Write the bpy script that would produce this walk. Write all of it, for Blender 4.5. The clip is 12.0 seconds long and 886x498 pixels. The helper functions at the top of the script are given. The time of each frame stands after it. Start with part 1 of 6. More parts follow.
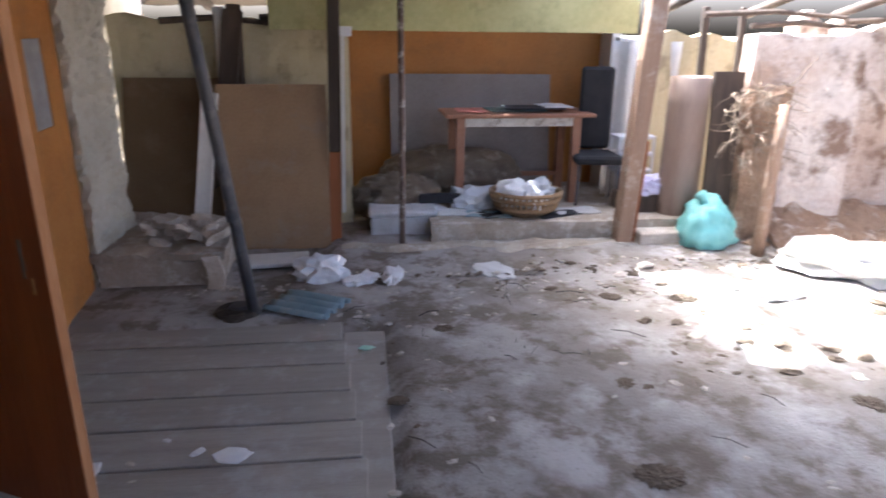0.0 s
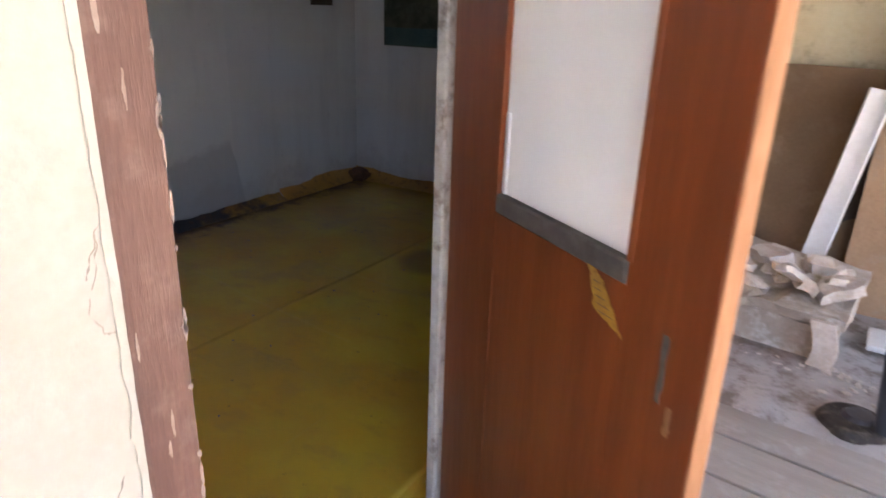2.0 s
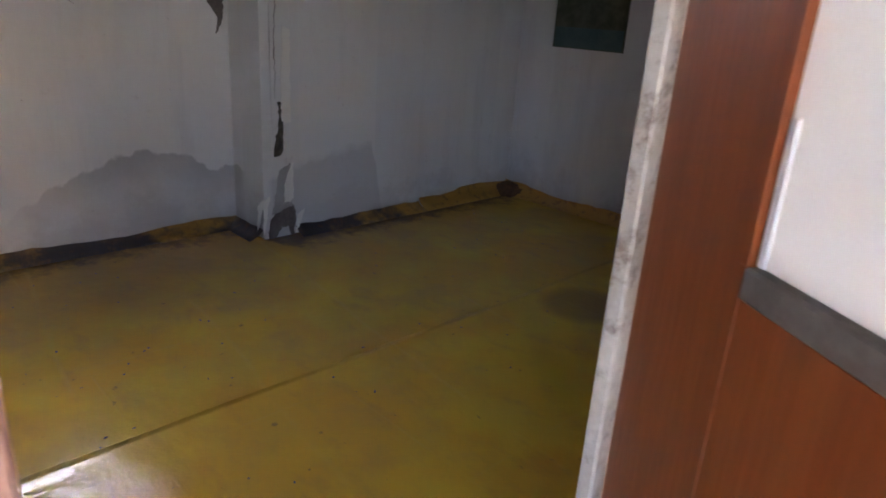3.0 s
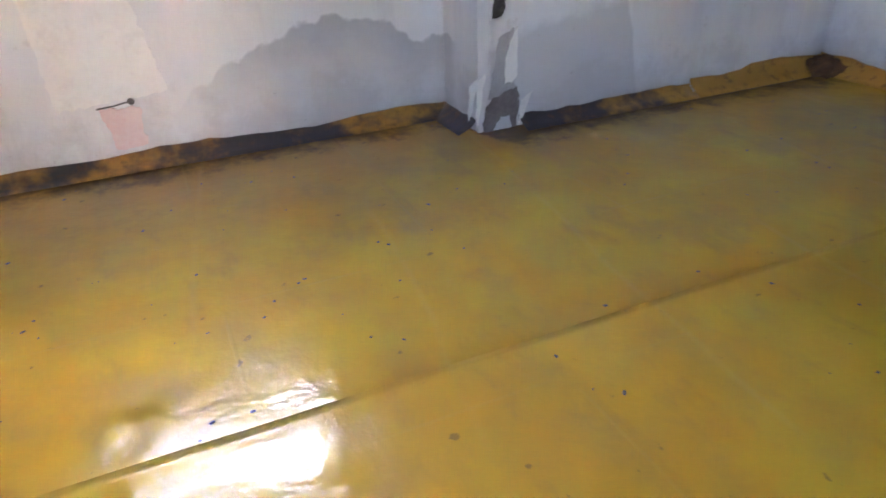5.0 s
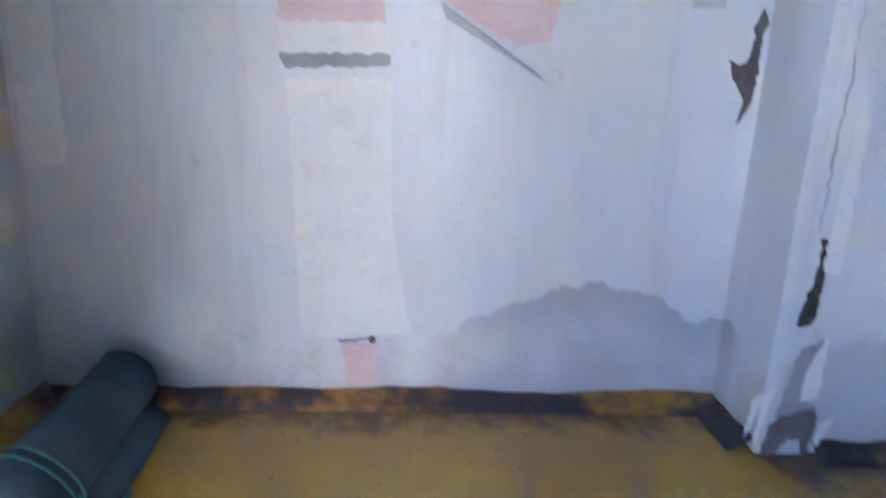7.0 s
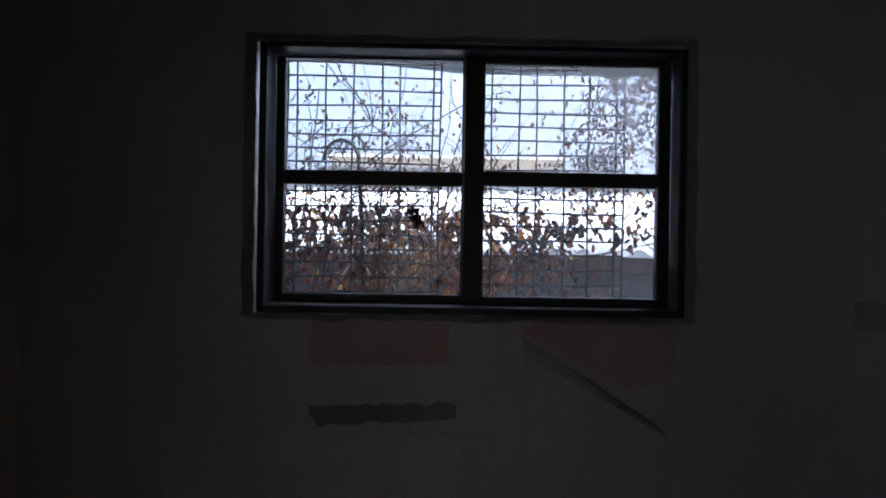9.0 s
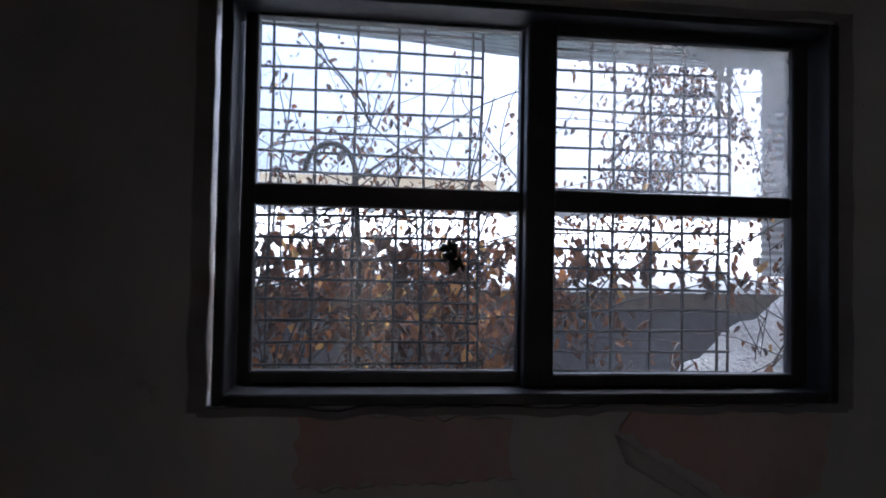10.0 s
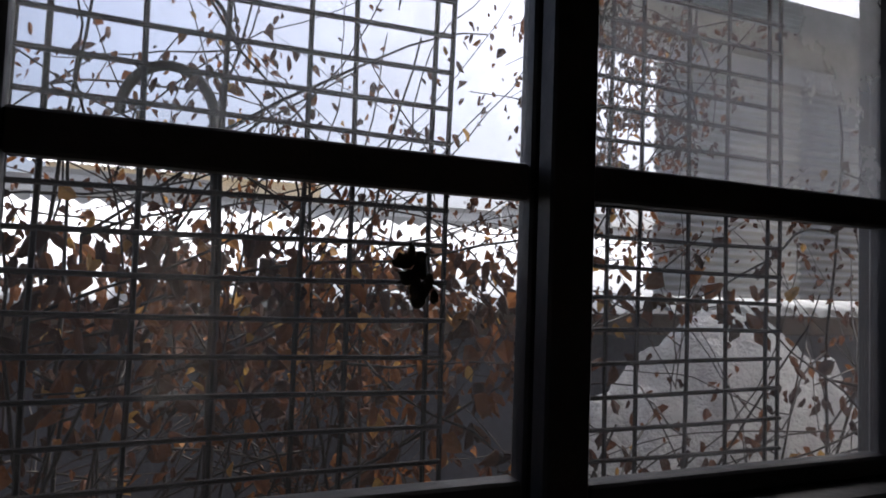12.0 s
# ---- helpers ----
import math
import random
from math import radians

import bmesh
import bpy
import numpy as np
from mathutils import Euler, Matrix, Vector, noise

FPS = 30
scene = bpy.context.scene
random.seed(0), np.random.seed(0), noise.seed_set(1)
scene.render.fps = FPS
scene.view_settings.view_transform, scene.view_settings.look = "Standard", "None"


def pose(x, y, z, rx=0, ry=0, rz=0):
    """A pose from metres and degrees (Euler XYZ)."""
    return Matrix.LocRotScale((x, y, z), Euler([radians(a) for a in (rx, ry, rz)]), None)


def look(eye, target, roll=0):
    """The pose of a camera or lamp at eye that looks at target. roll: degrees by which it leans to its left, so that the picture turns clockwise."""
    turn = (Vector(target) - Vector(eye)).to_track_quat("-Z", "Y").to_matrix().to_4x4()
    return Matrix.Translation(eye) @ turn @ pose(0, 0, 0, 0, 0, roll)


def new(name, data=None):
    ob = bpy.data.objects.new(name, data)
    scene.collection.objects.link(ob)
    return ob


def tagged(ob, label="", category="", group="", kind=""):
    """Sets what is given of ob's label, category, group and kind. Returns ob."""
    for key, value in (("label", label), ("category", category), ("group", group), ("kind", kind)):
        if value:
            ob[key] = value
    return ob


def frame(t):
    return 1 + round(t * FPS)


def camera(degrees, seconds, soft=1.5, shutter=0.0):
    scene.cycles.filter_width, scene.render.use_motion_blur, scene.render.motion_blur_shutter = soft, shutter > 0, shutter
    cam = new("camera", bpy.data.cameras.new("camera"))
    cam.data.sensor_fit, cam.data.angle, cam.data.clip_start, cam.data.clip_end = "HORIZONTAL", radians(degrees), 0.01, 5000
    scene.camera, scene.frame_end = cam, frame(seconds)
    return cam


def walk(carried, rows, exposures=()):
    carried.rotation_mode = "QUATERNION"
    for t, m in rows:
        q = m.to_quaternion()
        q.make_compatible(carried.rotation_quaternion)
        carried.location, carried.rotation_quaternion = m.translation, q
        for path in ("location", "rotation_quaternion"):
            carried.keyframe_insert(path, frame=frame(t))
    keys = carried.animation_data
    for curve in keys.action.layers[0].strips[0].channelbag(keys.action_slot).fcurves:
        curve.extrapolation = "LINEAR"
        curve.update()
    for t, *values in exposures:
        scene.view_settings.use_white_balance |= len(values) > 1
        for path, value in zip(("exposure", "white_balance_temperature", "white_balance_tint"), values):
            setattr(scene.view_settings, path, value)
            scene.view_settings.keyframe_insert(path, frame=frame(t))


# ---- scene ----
cam = camera(67.8, 12.0, soft=1.7, shutter=0.35)
PATH = [
    (0, (1.29, -0.148, 1.459), (1.732, 1.698, 0.829), 0.7),
    (0.5, (1.205, 0.109, 1.434), (1.269, 1.992, 0.762), 0.5),
    (1, (1.103, 0.411, 1.393), (0.583, 2.219, 0.714), 1.4),
    (1.5, (0.98, 0.631, 1.371), (0.084, 2.281, 0.682), 1.6),
    (2, (0.736, 0.865, 1.354), (-0.255, 2.458, 0.661), 1.8),
    (2.5, (0.55, 1.109, 1.318), (-0.633, 2.565, 0.626), 3.5),
    (4.5, (-0.186, 1.738, 0.941), (-1.748, 2.694, 0.134), -0.5),
    (5, (-0.347, 1.824, 0.912), (-1.957, 2.517, -0.052), -2.3),
    (5.5, (-0.437, 1.88, 0.928), (-2.097, 2.449, -0.032), -3.1),
    (6, (-0.562, 1.886, 0.98), (-2.279, 2.331, 0.056), -1.0),
    (6.5, (-0.688, 1.862, 1.063), (-2.525, 2.156, 0.328), 0.5),
    (7, (-0.826, 1.839, 1.178), (-2.755, 1.963, 0.665), 2.5),
    (7.5, (-0.883, 1.951, 1.311), (-2.875, 1.866, 1.145), 2.4),
    (7.7, (-0.898, 1.936, 1.449), (-2.885, 1.811, 1.253), 2.2),
    (9.5, (-1.738, 1.614, 1.63), (-3.733, 1.72, 1.716), 0.5),
    (10, (-1.999, 1.526, 1.663), (-3.983, 1.764, 1.725), 1.1),
    (10.5, (-2.271, 1.559, 1.628), (-4.244, 1.873, 1.727), 1.5),
    (11, (-2.459, 1.544, 1.66), (-4.403, 1.985, 1.812), 0.4),
    (11.5, (-2.524, 1.503, 1.683), (-4.42, 2.126, 1.824), 0.5),
    (12, (-2.549, 1.465, 1.681), (-4.395, 2.228, 1.781), 2.0),
]
walk(cam, [(t, look(eye, target, roll)) for t, eye, target, roll in PATH],
     exposures=[(0.0, 3.5, 5600, 10), (0.5, 4.35, 5900, 10), (1.0, 5.0, 6000, 10), (1.5, 5.35, 5900, 10), (2.1, 5.6, 6000, 10), (2.7, 5.8, 5900, 10), (3.5, 6.5, 6200, 11),
                (4.4, 7.5, 5900, 9), (5.6, 7.4, 5500, 8), (6.5, 7.6, 4800, 8), (7.2, 7.3, 4500, 8), (7.7, 6.5, 4600, 12),
                (8.4, 3.7, 5100, 12), (9.2, 2.2, 5200, 9), (10.0, 2.4, 5400, 9), (11.0, 2.0, 5900, 9), (12.0, 1.4, 6200, 10)])

# ---- world, sun ----
SUN_FROM = Vector((-0.203, 0.457, 0.866)).normalized()
world = bpy.data.worlds.new("sky")
scene.world = world
world.use_nodes = True
wn = world.node_tree.nodes
sky = wn.new("ShaderNodeTexSky")
sky.sky_type, sky.sun_disc = "NISHITA", False
sky.sun_elevation = math.asin(SUN_FROM.z)
sky.sun_rotation = math.atan2(SUN_FROM.x, SUN_FROM.y)
sky.air_density, sky.dust_density, sky.ozone_density = 0.5, 9.0, 0.3
wn["Background"].inputs["Strength"].default_value = 0.15
world.node_tree.links.new(sky.outputs[0], wn["Background"].inputs["Color"])
sun = new("sun", bpy.data.lights.new("sun", "SUN"))
sun.data.energy, sun.data.angle, sun.data.color = 2.4, radians(0.6), (1.0, 0.97, 0.92)
sun.matrix_world = look(SUN_FROM * 30, (0, 0, 0))

# ---- materials ----
class Net:
    """A small wrapper that makes node trees shorter to write."""

    def __init__(self, name):
        self.m = bpy.data.materials.new(name)
        self.m.use_nodes = True
        self.t = self.m.node_tree
        self.bsdf = self.t.nodes["Principled BSDF"]
        self.out = self.t.nodes["Material Output"]
        self.pos = self.n("ShaderNodeNewGeometry").outputs["Position"]
        self.obj = self.n("ShaderNodeTexCoord").outputs["Object"]

    def n(self, kind):
        return self.t.nodes.new(kind)

    def link(self, a, b):
        self.t.links.new(a, b)

    def put(self, sock, v):
        if isinstance(v, bpy.types.NodeSocket):
            self.link(v, sock)
        else:
            sock.default_value = v

    def noise(self, scale, detail=4.0, rough=0.55, vec=None, stretch=None):
        vec = vec if vec is not None else self.obj
        if stretch:
            mp = self.n("ShaderNodeMapping")
            self.link(vec, mp.inputs["Vector"])
            mp.inputs["Scale"].default_value = stretch
            vec = mp.outputs[0]
        t = self.n("ShaderNodeTexNoise")
        self.link(vec, t.inputs["Vector"])
        t.inputs["Scale"].default_value = scale
        t.inputs["Detail"].default_value = detail
        t.inputs["Roughness"].default_value = rough
        return t.outputs["Fac"]

    def math(self, op, a, b=0.0, c=0.0, clamp=False):
        t = self.n("ShaderNodeMath")
        t.operation, t.use_clamp = op, clamp
        for s, v in zip(t.inputs, (a, b, c)):
            self.put(s, v)
        return t.outputs[0]

    def step(self, v, lo, hi):
        t = self.n("ShaderNodeMapRange")
        t.interpolation_type = "SMOOTHSTEP"
        self.put(t.inputs[0], v)
        t.inputs[1].default_value, t.inputs[2].default_value = lo, hi
        return t.outputs[0]

    def mix(self, f, a, b):
        t = self.n("ShaderNodeMix")
        t.data_type = "RGBA"
        self.put(t.inputs[0], f)
        for s, v in ((t.inputs[6], a), (t.inputs[7], b)):
            self.put(s, (*v, 1.0) if isinstance(v, tuple) and len(v) == 3 else v)
        return t.outputs[2]

    def xyz(self, vec):
        t = self.n("ShaderNodeSeparateXYZ")
        self.link(vec, t.inputs[0])
        return t.outputs[0], t.outputs[1], t.outputs[2]

    def ramp(self, v, stops):
        t = self.n("ShaderNodeValToRGB")
        self.put(t.inputs[0], v)
        els = t.color_ramp.elements
        while len(els) < len(stops):
            els.new(0.5)
        for e, (p, c) in zip(els, stops):
            e.position = p
            e.color = (c, c, c, 1) if isinstance(c, float) else (*c, 1)
        return t.outputs[0]

    def random(self):
        return self.n("ShaderNodeObjectInfo").outputs["Random"]

    def bump(self, h, strength=0.3, dist=0.01):
        t = self.n("ShaderNodeBump")
        t.inputs["Strength"].default_value, t.inputs["Distance"].default_value = strength, dist
        self.put(t.inputs["Height"], h)
        self.link(t.outputs[0], self.bsdf.inputs["Normal"])

    def finish(self, color, rough, metal=0.0, spec=0.5):
        self.put(self.bsdf.inputs["Base Color"], color if not (isinstance(color, tuple) and len(color) == 3) else (*color, 1))
        self.put(self.bsdf.inputs["Roughness"], rough)
        self.bsdf.inputs["Metallic"].default_value = metal
        self.bsdf.inputs["Specular IOR Level"].default_value = spec
        return self.m


def plain(name, c1, c2, scale=4.0, fine=60.0, rough=0.8, bump=0.3, metal=0.0, spec=0.4, dirt=None, dirt_amount=0.5, stretch=None, vary=0.15, dist=0.004):
    """A surface of two tones in large blotches and fine grain, with optional dirt patches and a change of tone from object to object."""
    k = Net(name)
    big, small = k.noise(scale, 5, 0.6, stretch=stretch), k.noise(fine, 4, 0.6, stretch=stretch)
    f = k.math("ADD", k.math("MULTIPLY", big, 0.7), k.math("MULTIPLY", small, 0.3))
    col = k.mix(k.step(f, 0.36, 0.64), c1, c2)
    if vary:
        d = tuple(v * (1 - 2 * vary) for v in c1)
        col = k.mix(k.math("MULTIPLY", k.random(), 0.5), col, d)
    if dirt:
        col = k.mix(k.math("MULTIPLY", k.step(k.noise(scale * 2.3, 6, 0.7), 0.5, 0.68), dirt_amount), col, dirt)
    k.bump(k.math("ADD", k.math("MULTIPLY", big, 0.5), small), bump, dist)
    return k.finish(col, k.math("ADD", rough - 0.12, k.math("MULTIPLY", small, 0.24)), metal, spec)


M_CREAM = plain("cream_plaster", (0.53, 0.51, 0.43), (0.46, 0.43, 0.345), 2.0, 40, 0.9, 0.35, dirt=(0.4, 0.33, 0.22), dirt_amount=0.35, vary=0)
M_CREAM2 = plain("old_cream_wallpaper", (0.62, 0.55, 0.36), (0.52, 0.43, 0.24), 1.6, 30, 0.9, 0.3, dirt=(0.2, 0.15, 0.09), dirt_amount=0.6, vary=0.1)
M_MUD = plain("mud_wall", (0.74, 0.66, 0.58), (0.42, 0.27, 0.17), 1.1, 24, 0.95, 1.0, dirt=(0.17, 0.095, 0.055), dirt_amount=0.9, vary=0.1, dist=0.02)
M_MUDB = plain("brown_mud_wall", (0.34, 0.23, 0.15), (0.20, 0.12, 0.075), 2.5, 24, 0.95, 1.0, dirt=(0.55, 0.50, 0.43), dirt_amount=0.7, vary=0.1, dist=0.03)
M_FRAME = plain("brown_frame_paint", (0.19, 0.105, 0.075), (0.13, 0.07, 0.052), 5, 60, 0.55, 0.4, dirt=(0.36, 0.26, 0.2), dirt_amount=0.22, stretch=(3, 3, 0.4), vary=0)
M_CHIP = plain("bare_chipped_wood", (0.50, 0.40, 0.32), (0.38, 0.28, 0.21), 20, 90, 0.85, 0.4, vary=0.2)
M_DOOR = plain("orange_varnish", (0.235, 0.062, 0.015), (0.18, 0.045, 0.011), 2.5, 26, 0.42, 0.15, dirt=(0.16, 0.05, 0.015), dirt_amount=0.35, stretch=(6, 6, 0.35), vary=0)
M_DOOREDGE = plain("tan_door_edge", (0.38, 0.19, 0.085), (0.29, 0.13, 0.05), 5, 40, 0.7, 0.3, stretch=(4, 4, 0.4), vary=0)
M_RUSTP = plain("rusty_whitewashed_pipe", (0.16, 0.11, 0.085), (0.11, 0.075, 0.06), 5, 50, 0.75, 0.4, dirt=(0.62, 0.58, 0.52), dirt_amount=0.9, stretch=(1, 1, 0.5), vary=0)
M_DARKRAIL = plain("dusty_dark_rail", (0.10, 0.085, 0.07), (0.16, 0.14, 0.12), 8, 70, 0.75, 0.3, vary=0)
M_PALE = plain("pale_grey_paint", (0.56, 0.53, 0.46), (0.42, 0.38, 0.32), 6, 50, 0.7, 0.4, dirt=(0.12, 0.07, 0.045), dirt_amount=0.7, vary=0)
M_ORANGE = plain("orange_plywood", (0.48, 0.215, 0.055), (0.40, 0.165, 0.04), 1.5, 40, 0.7, 0.15, dirt=(0.26, 0.13, 0.05), dirt_amount=0.4, vary=0)
M_HARDB = plain("brown_hardboard", (0.36, 0.235, 0.13), (0.28, 0.175, 0.095), 1.8, 60, 0.75, 0.2, dirt=(0.30, 0.24, 0.18), dirt_amount=0.5, vary=0.25)
# Darker copy of the hardboard: the left sheet's shadow is put into its colour.
M_HARDB_SHADED = plain("shaded_hardboard", (0.19, 0.12, 0.06), (0.14, 0.085, 0.04), 1.8, 60, 0.75, 0.2, dirt=(0.24, 0.17, 0.11), dirt_amount=0.4, vary=0.1)
M_DARKW = plain("dark_old_wood", (0.065, 0.048, 0.036), (0.11, 0.08, 0.06), 4, 45, 0.85, 0.5, stretch=(4, 4, 0.5), vary=0.2)
M_WOOD = plain("weathered_post", (0.33, 0.22, 0.15), (0.24, 0.15, 0.10), 4, 45, 0.85, 0.5, dirt=(0.5, 0.44, 0.38), dirt_amount=0.5, stretch=(4, 4, 0.5), vary=0.1)
M_REDPOST = plain("red_brown_post", (0.36, 0.13, 0.05), (0.26, 0.09, 0.035), 4, 45, 0.8, 0.4, stretch=(4, 4, 0.5), vary=0.1)
M_TABLE = plain("table_wood", (0.34, 0.17, 0.10), (0.26, 0.12, 0.07), 3, 40, 0.6, 0.3, stretch=(1, 4, 4), vary=0.1)
M_PLANK = plain("grey_floor_board", (0.38, 0.345, 0.30), (0.29, 0.26, 0.225), 2.2, 45, 0.85, 0.4, dirt=(0.44, 0.42, 0.40), dirt_amount=0.6, stretch=(0.5, 5, 5), vary=0.12)
M_WHITEW = plain("white_painted_wood", (0.68, 0.67, 0.63), (0.56, 0.54, 0.5), 4, 40, 0.7, 0.3, vary=0.05)
M_WHITEP = plain("white_plastic", (0.80, 0.80, 0.80), (0.70, 0.71, 0.73), 6, 30, 0.45, 0.3, vary=0.1)
M_FOAM = plain("polystyrene", (0.62, 0.62, 0.62), (0.52, 0.52, 0.53), 6, 140, 0.85, 0.4, dirt=(0.3, 0.28, 0.25), dirt_amount=0.3, vary=0.1)
M_CONC = plain("rough_concrete", (0.42, 0.37, 0.30), (0.30, 0.25, 0.19), 4, 45, 0.95, 0.8, dirt=(0.60, 0.56, 0.5), dirt_amount=0.6, vary=0.1, dist=0.012)
M_RUBBLE = plain("plaster_rubble", (0.66, 0.60, 0.52), (0.45, 0.38, 0.30), 7, 60, 0.95, 0.9, vary=0.2, dist=0.01)
M_BLACKP = plain("black_pipe", (0.055, 0.055, 0.06), (0.085, 0.085, 0.09), 5, 60, 0.5, 0.2, dirt=(0.2, 0.19, 0.18), dirt_amount=0.4, vary=0)
M_BLACK = plain("black_cloth", (0.018, 0.018, 0.02), (0.03, 0.03, 0.032), 6, 90, 0.9, 0.3, vary=0)
M_BLUESC = plain("blue_grey_plastic", (0.22, 0.32, 0.36), (0.30, 0.39, 0.42), 6, 60, 0.6, 0.3, dirt=(0.4, 0.4, 0.38), dirt_amount=0.5, vary=0)
M_GREYB = plain("grey_board", (0.30, 0.26, 0.23), (0.24, 0.205, 0.18), 2, 40, 0.85, 0.2, vary=0)
M_BLANKET = plain("brown_blanket", (0.19, 0.15, 0.105), (0.12, 0.09, 0.065), 4, 120, 0.95, 0.7, dirt=(0.4, 0.36, 0.3), dirt_amount=0.5, vary=0)
M_TEAL = plain("turquoise_bag_film", (0.20, 0.52, 0.50), (0.28, 0.60, 0.56), 5, 25, 0.4, 0.5, vary=0)
M_LILAC = plain("lilac_bag_film", (0.52, 0.48, 0.68), (0.64, 0.62, 0.72), 5, 25, 0.5, 0.5, vary=0.1)
M_WICKER = plain("wicker", (0.33, 0.22, 0.12), (0.24, 0.15, 0.08), 10, 90, 0.8, 0.8, vary=0)
M_PAPER = plain("paper", (0.72, 0.72, 0.70), (0.6, 0.6, 0.6), 5, 40, 0.8, 0.1, vary=0.2)
M_GREENB = plain("dark_green_sheet", (0.06, 0.12, 0.11), (0.1, 0.16, 0.15), 5, 40, 0.5, 0.1, vary=0.3)
M_PINKB = plain("pink_sheet", (0.6, 0.22, 0.18), (0.5, 0.2, 0.16), 5, 40, 0.6, 0.1, vary=0.1)
M_LINO = plain("rolled_linoleum", (0.30, 0.22, 0.17), (0.22, 0.155, 0.12), 2, 40, 0.6, 0.15, stretch=(3, 3, 0.3), vary=0)
M_BEAM = plain("yellow_green_fascia", (0.52, 0.50, 0.24), (0.42, 0.40, 0.18), 1.4, 30, 0.8, 0.2, dirt=(0.25, 0.22, 0.1), dirt_amount=0.5, vary=0)
M_ROOF = plain("sooty_roof_underside", (0.10, 0.085, 0.07), (0.17, 0.14, 0.11), 3, 40, 0.95, 0.6, vary=0.1)
# Dark brown for the unseen ceiling and lining, to cut bounce light in the room.
M_DIMBOUNCE = plain("bounce_dimming_brown", (0.17, 0.125, 0.085), (0.11, 0.08, 0.055), 2.0, 40, 0.85, 0.3, vary=0)
M_MAT = plain("blue_grey_mat", (0.085, 0.125, 0.155), (0.06, 0.09, 0.115), 5, 90, 0.85, 0.4, vary=0)
M_MATIN = plain("teal_mat_lining", (0.05, 0.24, 0.30), (0.07, 0.30, 0.36), 5, 60, 0.6, 0.3, vary=0)
M_STRING = plain("green_string", (0.12, 0.30, 0.24), (0.16, 0.34, 0.28), 20, 90, 0.7, 0.3, vary=0)
M_ALU = plain("dark_window_frame", (0.03, 0.03, 0.034), (0.045, 0.045, 0.05), 6, 80, 0.5, 0.2, dirt=(0.09, 0.085, 0.08), dirt_amount=0.3, vary=0)
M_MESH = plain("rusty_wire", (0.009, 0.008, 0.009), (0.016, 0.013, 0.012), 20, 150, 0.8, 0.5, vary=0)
M_TWIG = plain("dry_grey_twig", (0.32, 0.25, 0.18), (0.22, 0.16, 0.11), 15, 90, 0.9, 0.5, vary=0.3)
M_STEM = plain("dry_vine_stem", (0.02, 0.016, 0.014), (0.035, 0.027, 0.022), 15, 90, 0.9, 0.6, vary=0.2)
# Far darker than cement: the yard wall's backlit shade is put into this colour.
M_CEMENT = plain("shade_dark_cement", (0.075, 0.075, 0.088), (0.055, 0.055, 0.064), 1.5, 35, 0.95, 0.5, dirt=(0.09, 0.09, 0.09), dirt_amount=0.5, vary=0)
M_SLATE = plain("old_slate_sheet", (0.66, 0.66, 0.66), (0.55, 0.55, 0.56), 2, 50, 0.9, 0.4, dirt=(0.35, 0.35, 0.35), dirt_amount=0.25, vary=0.1)
M_CEMENT2 = plain("grey_sheet_metal", (0.55, 0.55, 0.52), (0.46, 0.46, 0.43), 2, 40, 0.7, 0.2, vary=0.2)
M_SNOW = plain("white_crumbled_lime", (0.62, 0.62, 0.61), (0.48, 0.48, 0.48), 9, 70, 0.95, 1.0, dirt=(0.36, 0.34, 0.31), dirt_amount=0.4, vary=0, dist=0.03)
M_BEIGE = plain("beige_house_wall", (0.82, 0.75, 0.60), (0.78, 0.70, 0.54), 0.8, 20, 0.9, 0.2, vary=0)
M_BURNT = plain("charred_sill", (0.022, 0.018, 0.015), (0.05, 0.04, 0.03), 12, 70, 0.85, 0.8, dirt=(0.2, 0.17, 0.13), dirt_amount=0.4, vary=0, dist=0.01)
M_PINKW = plain("faded_pink_paper", (0.66, 0.48, 0.45), (0.70, 0.57, 0.54), 6, 60, 0.85, 0.2, vary=0)
M_CREAMP = plain("cream_paper_strip", (0.80, 0.79, 0.75), (0.74, 0.73, 0.69), 3, 50, 0.7, 0.2, dirt=(0.52, 0.47, 0.42), dirt_amount=0.25, vary=0.05)
M_TORN = plain("bare_dark_wall", (0.10, 0.085, 0.085), (0.16, 0.14, 0.13), 12, 80, 0.95, 0.7, vary=0)
M_GREYP = plain("grey_cement_patch", (0.36, 0.35, 0.35), (0.28, 0.27, 0.27), 6, 60, 0.95, 0.5, vary=0)
M_POSTER = plain("dark_green_calendar", (0.05, 0.06, 0.035), (0.11, 0.12, 0.08), 9, 30, 0.6, 0.1, vary=0)
M_STICKER = plain("yellow_sticker", (0.50, 0.29, 0.035), (0.40, 0.22, 0.04), 30, 120, 0.6, 0.3, dirt=(0.16, 0.08, 0.03), dirt_amount=0.6, vary=0)
M_EARTH = plain("dark_earth", (0.15, 0.115, 0.08), (0.08, 0.06, 0.042), 9, 90, 0.95, 0.9, dirt=(0.2, 0.16, 0.11), dirt_amount=0.5, vary=0.1, dist=0.01)
M_ROT = plain("rotten_brown", (0.16, 0.075, 0.025), (0.075, 0.038, 0.018), 12, 80, 0.9, 0.8, vary=0, dist=0.01)
M_FAINT = plain("faint_grey_patch", (0.50, 0.49, 0.49), (0.56, 0.55, 0.55), 6, 60, 0.9, 0.4, vary=0)
M_GREENL = plain("pale_green_scrap", (0.35, 0.6, 0.48), (0.4, 0.62, 0.5), 20, 80, 0.5, 0.3, vary=0)


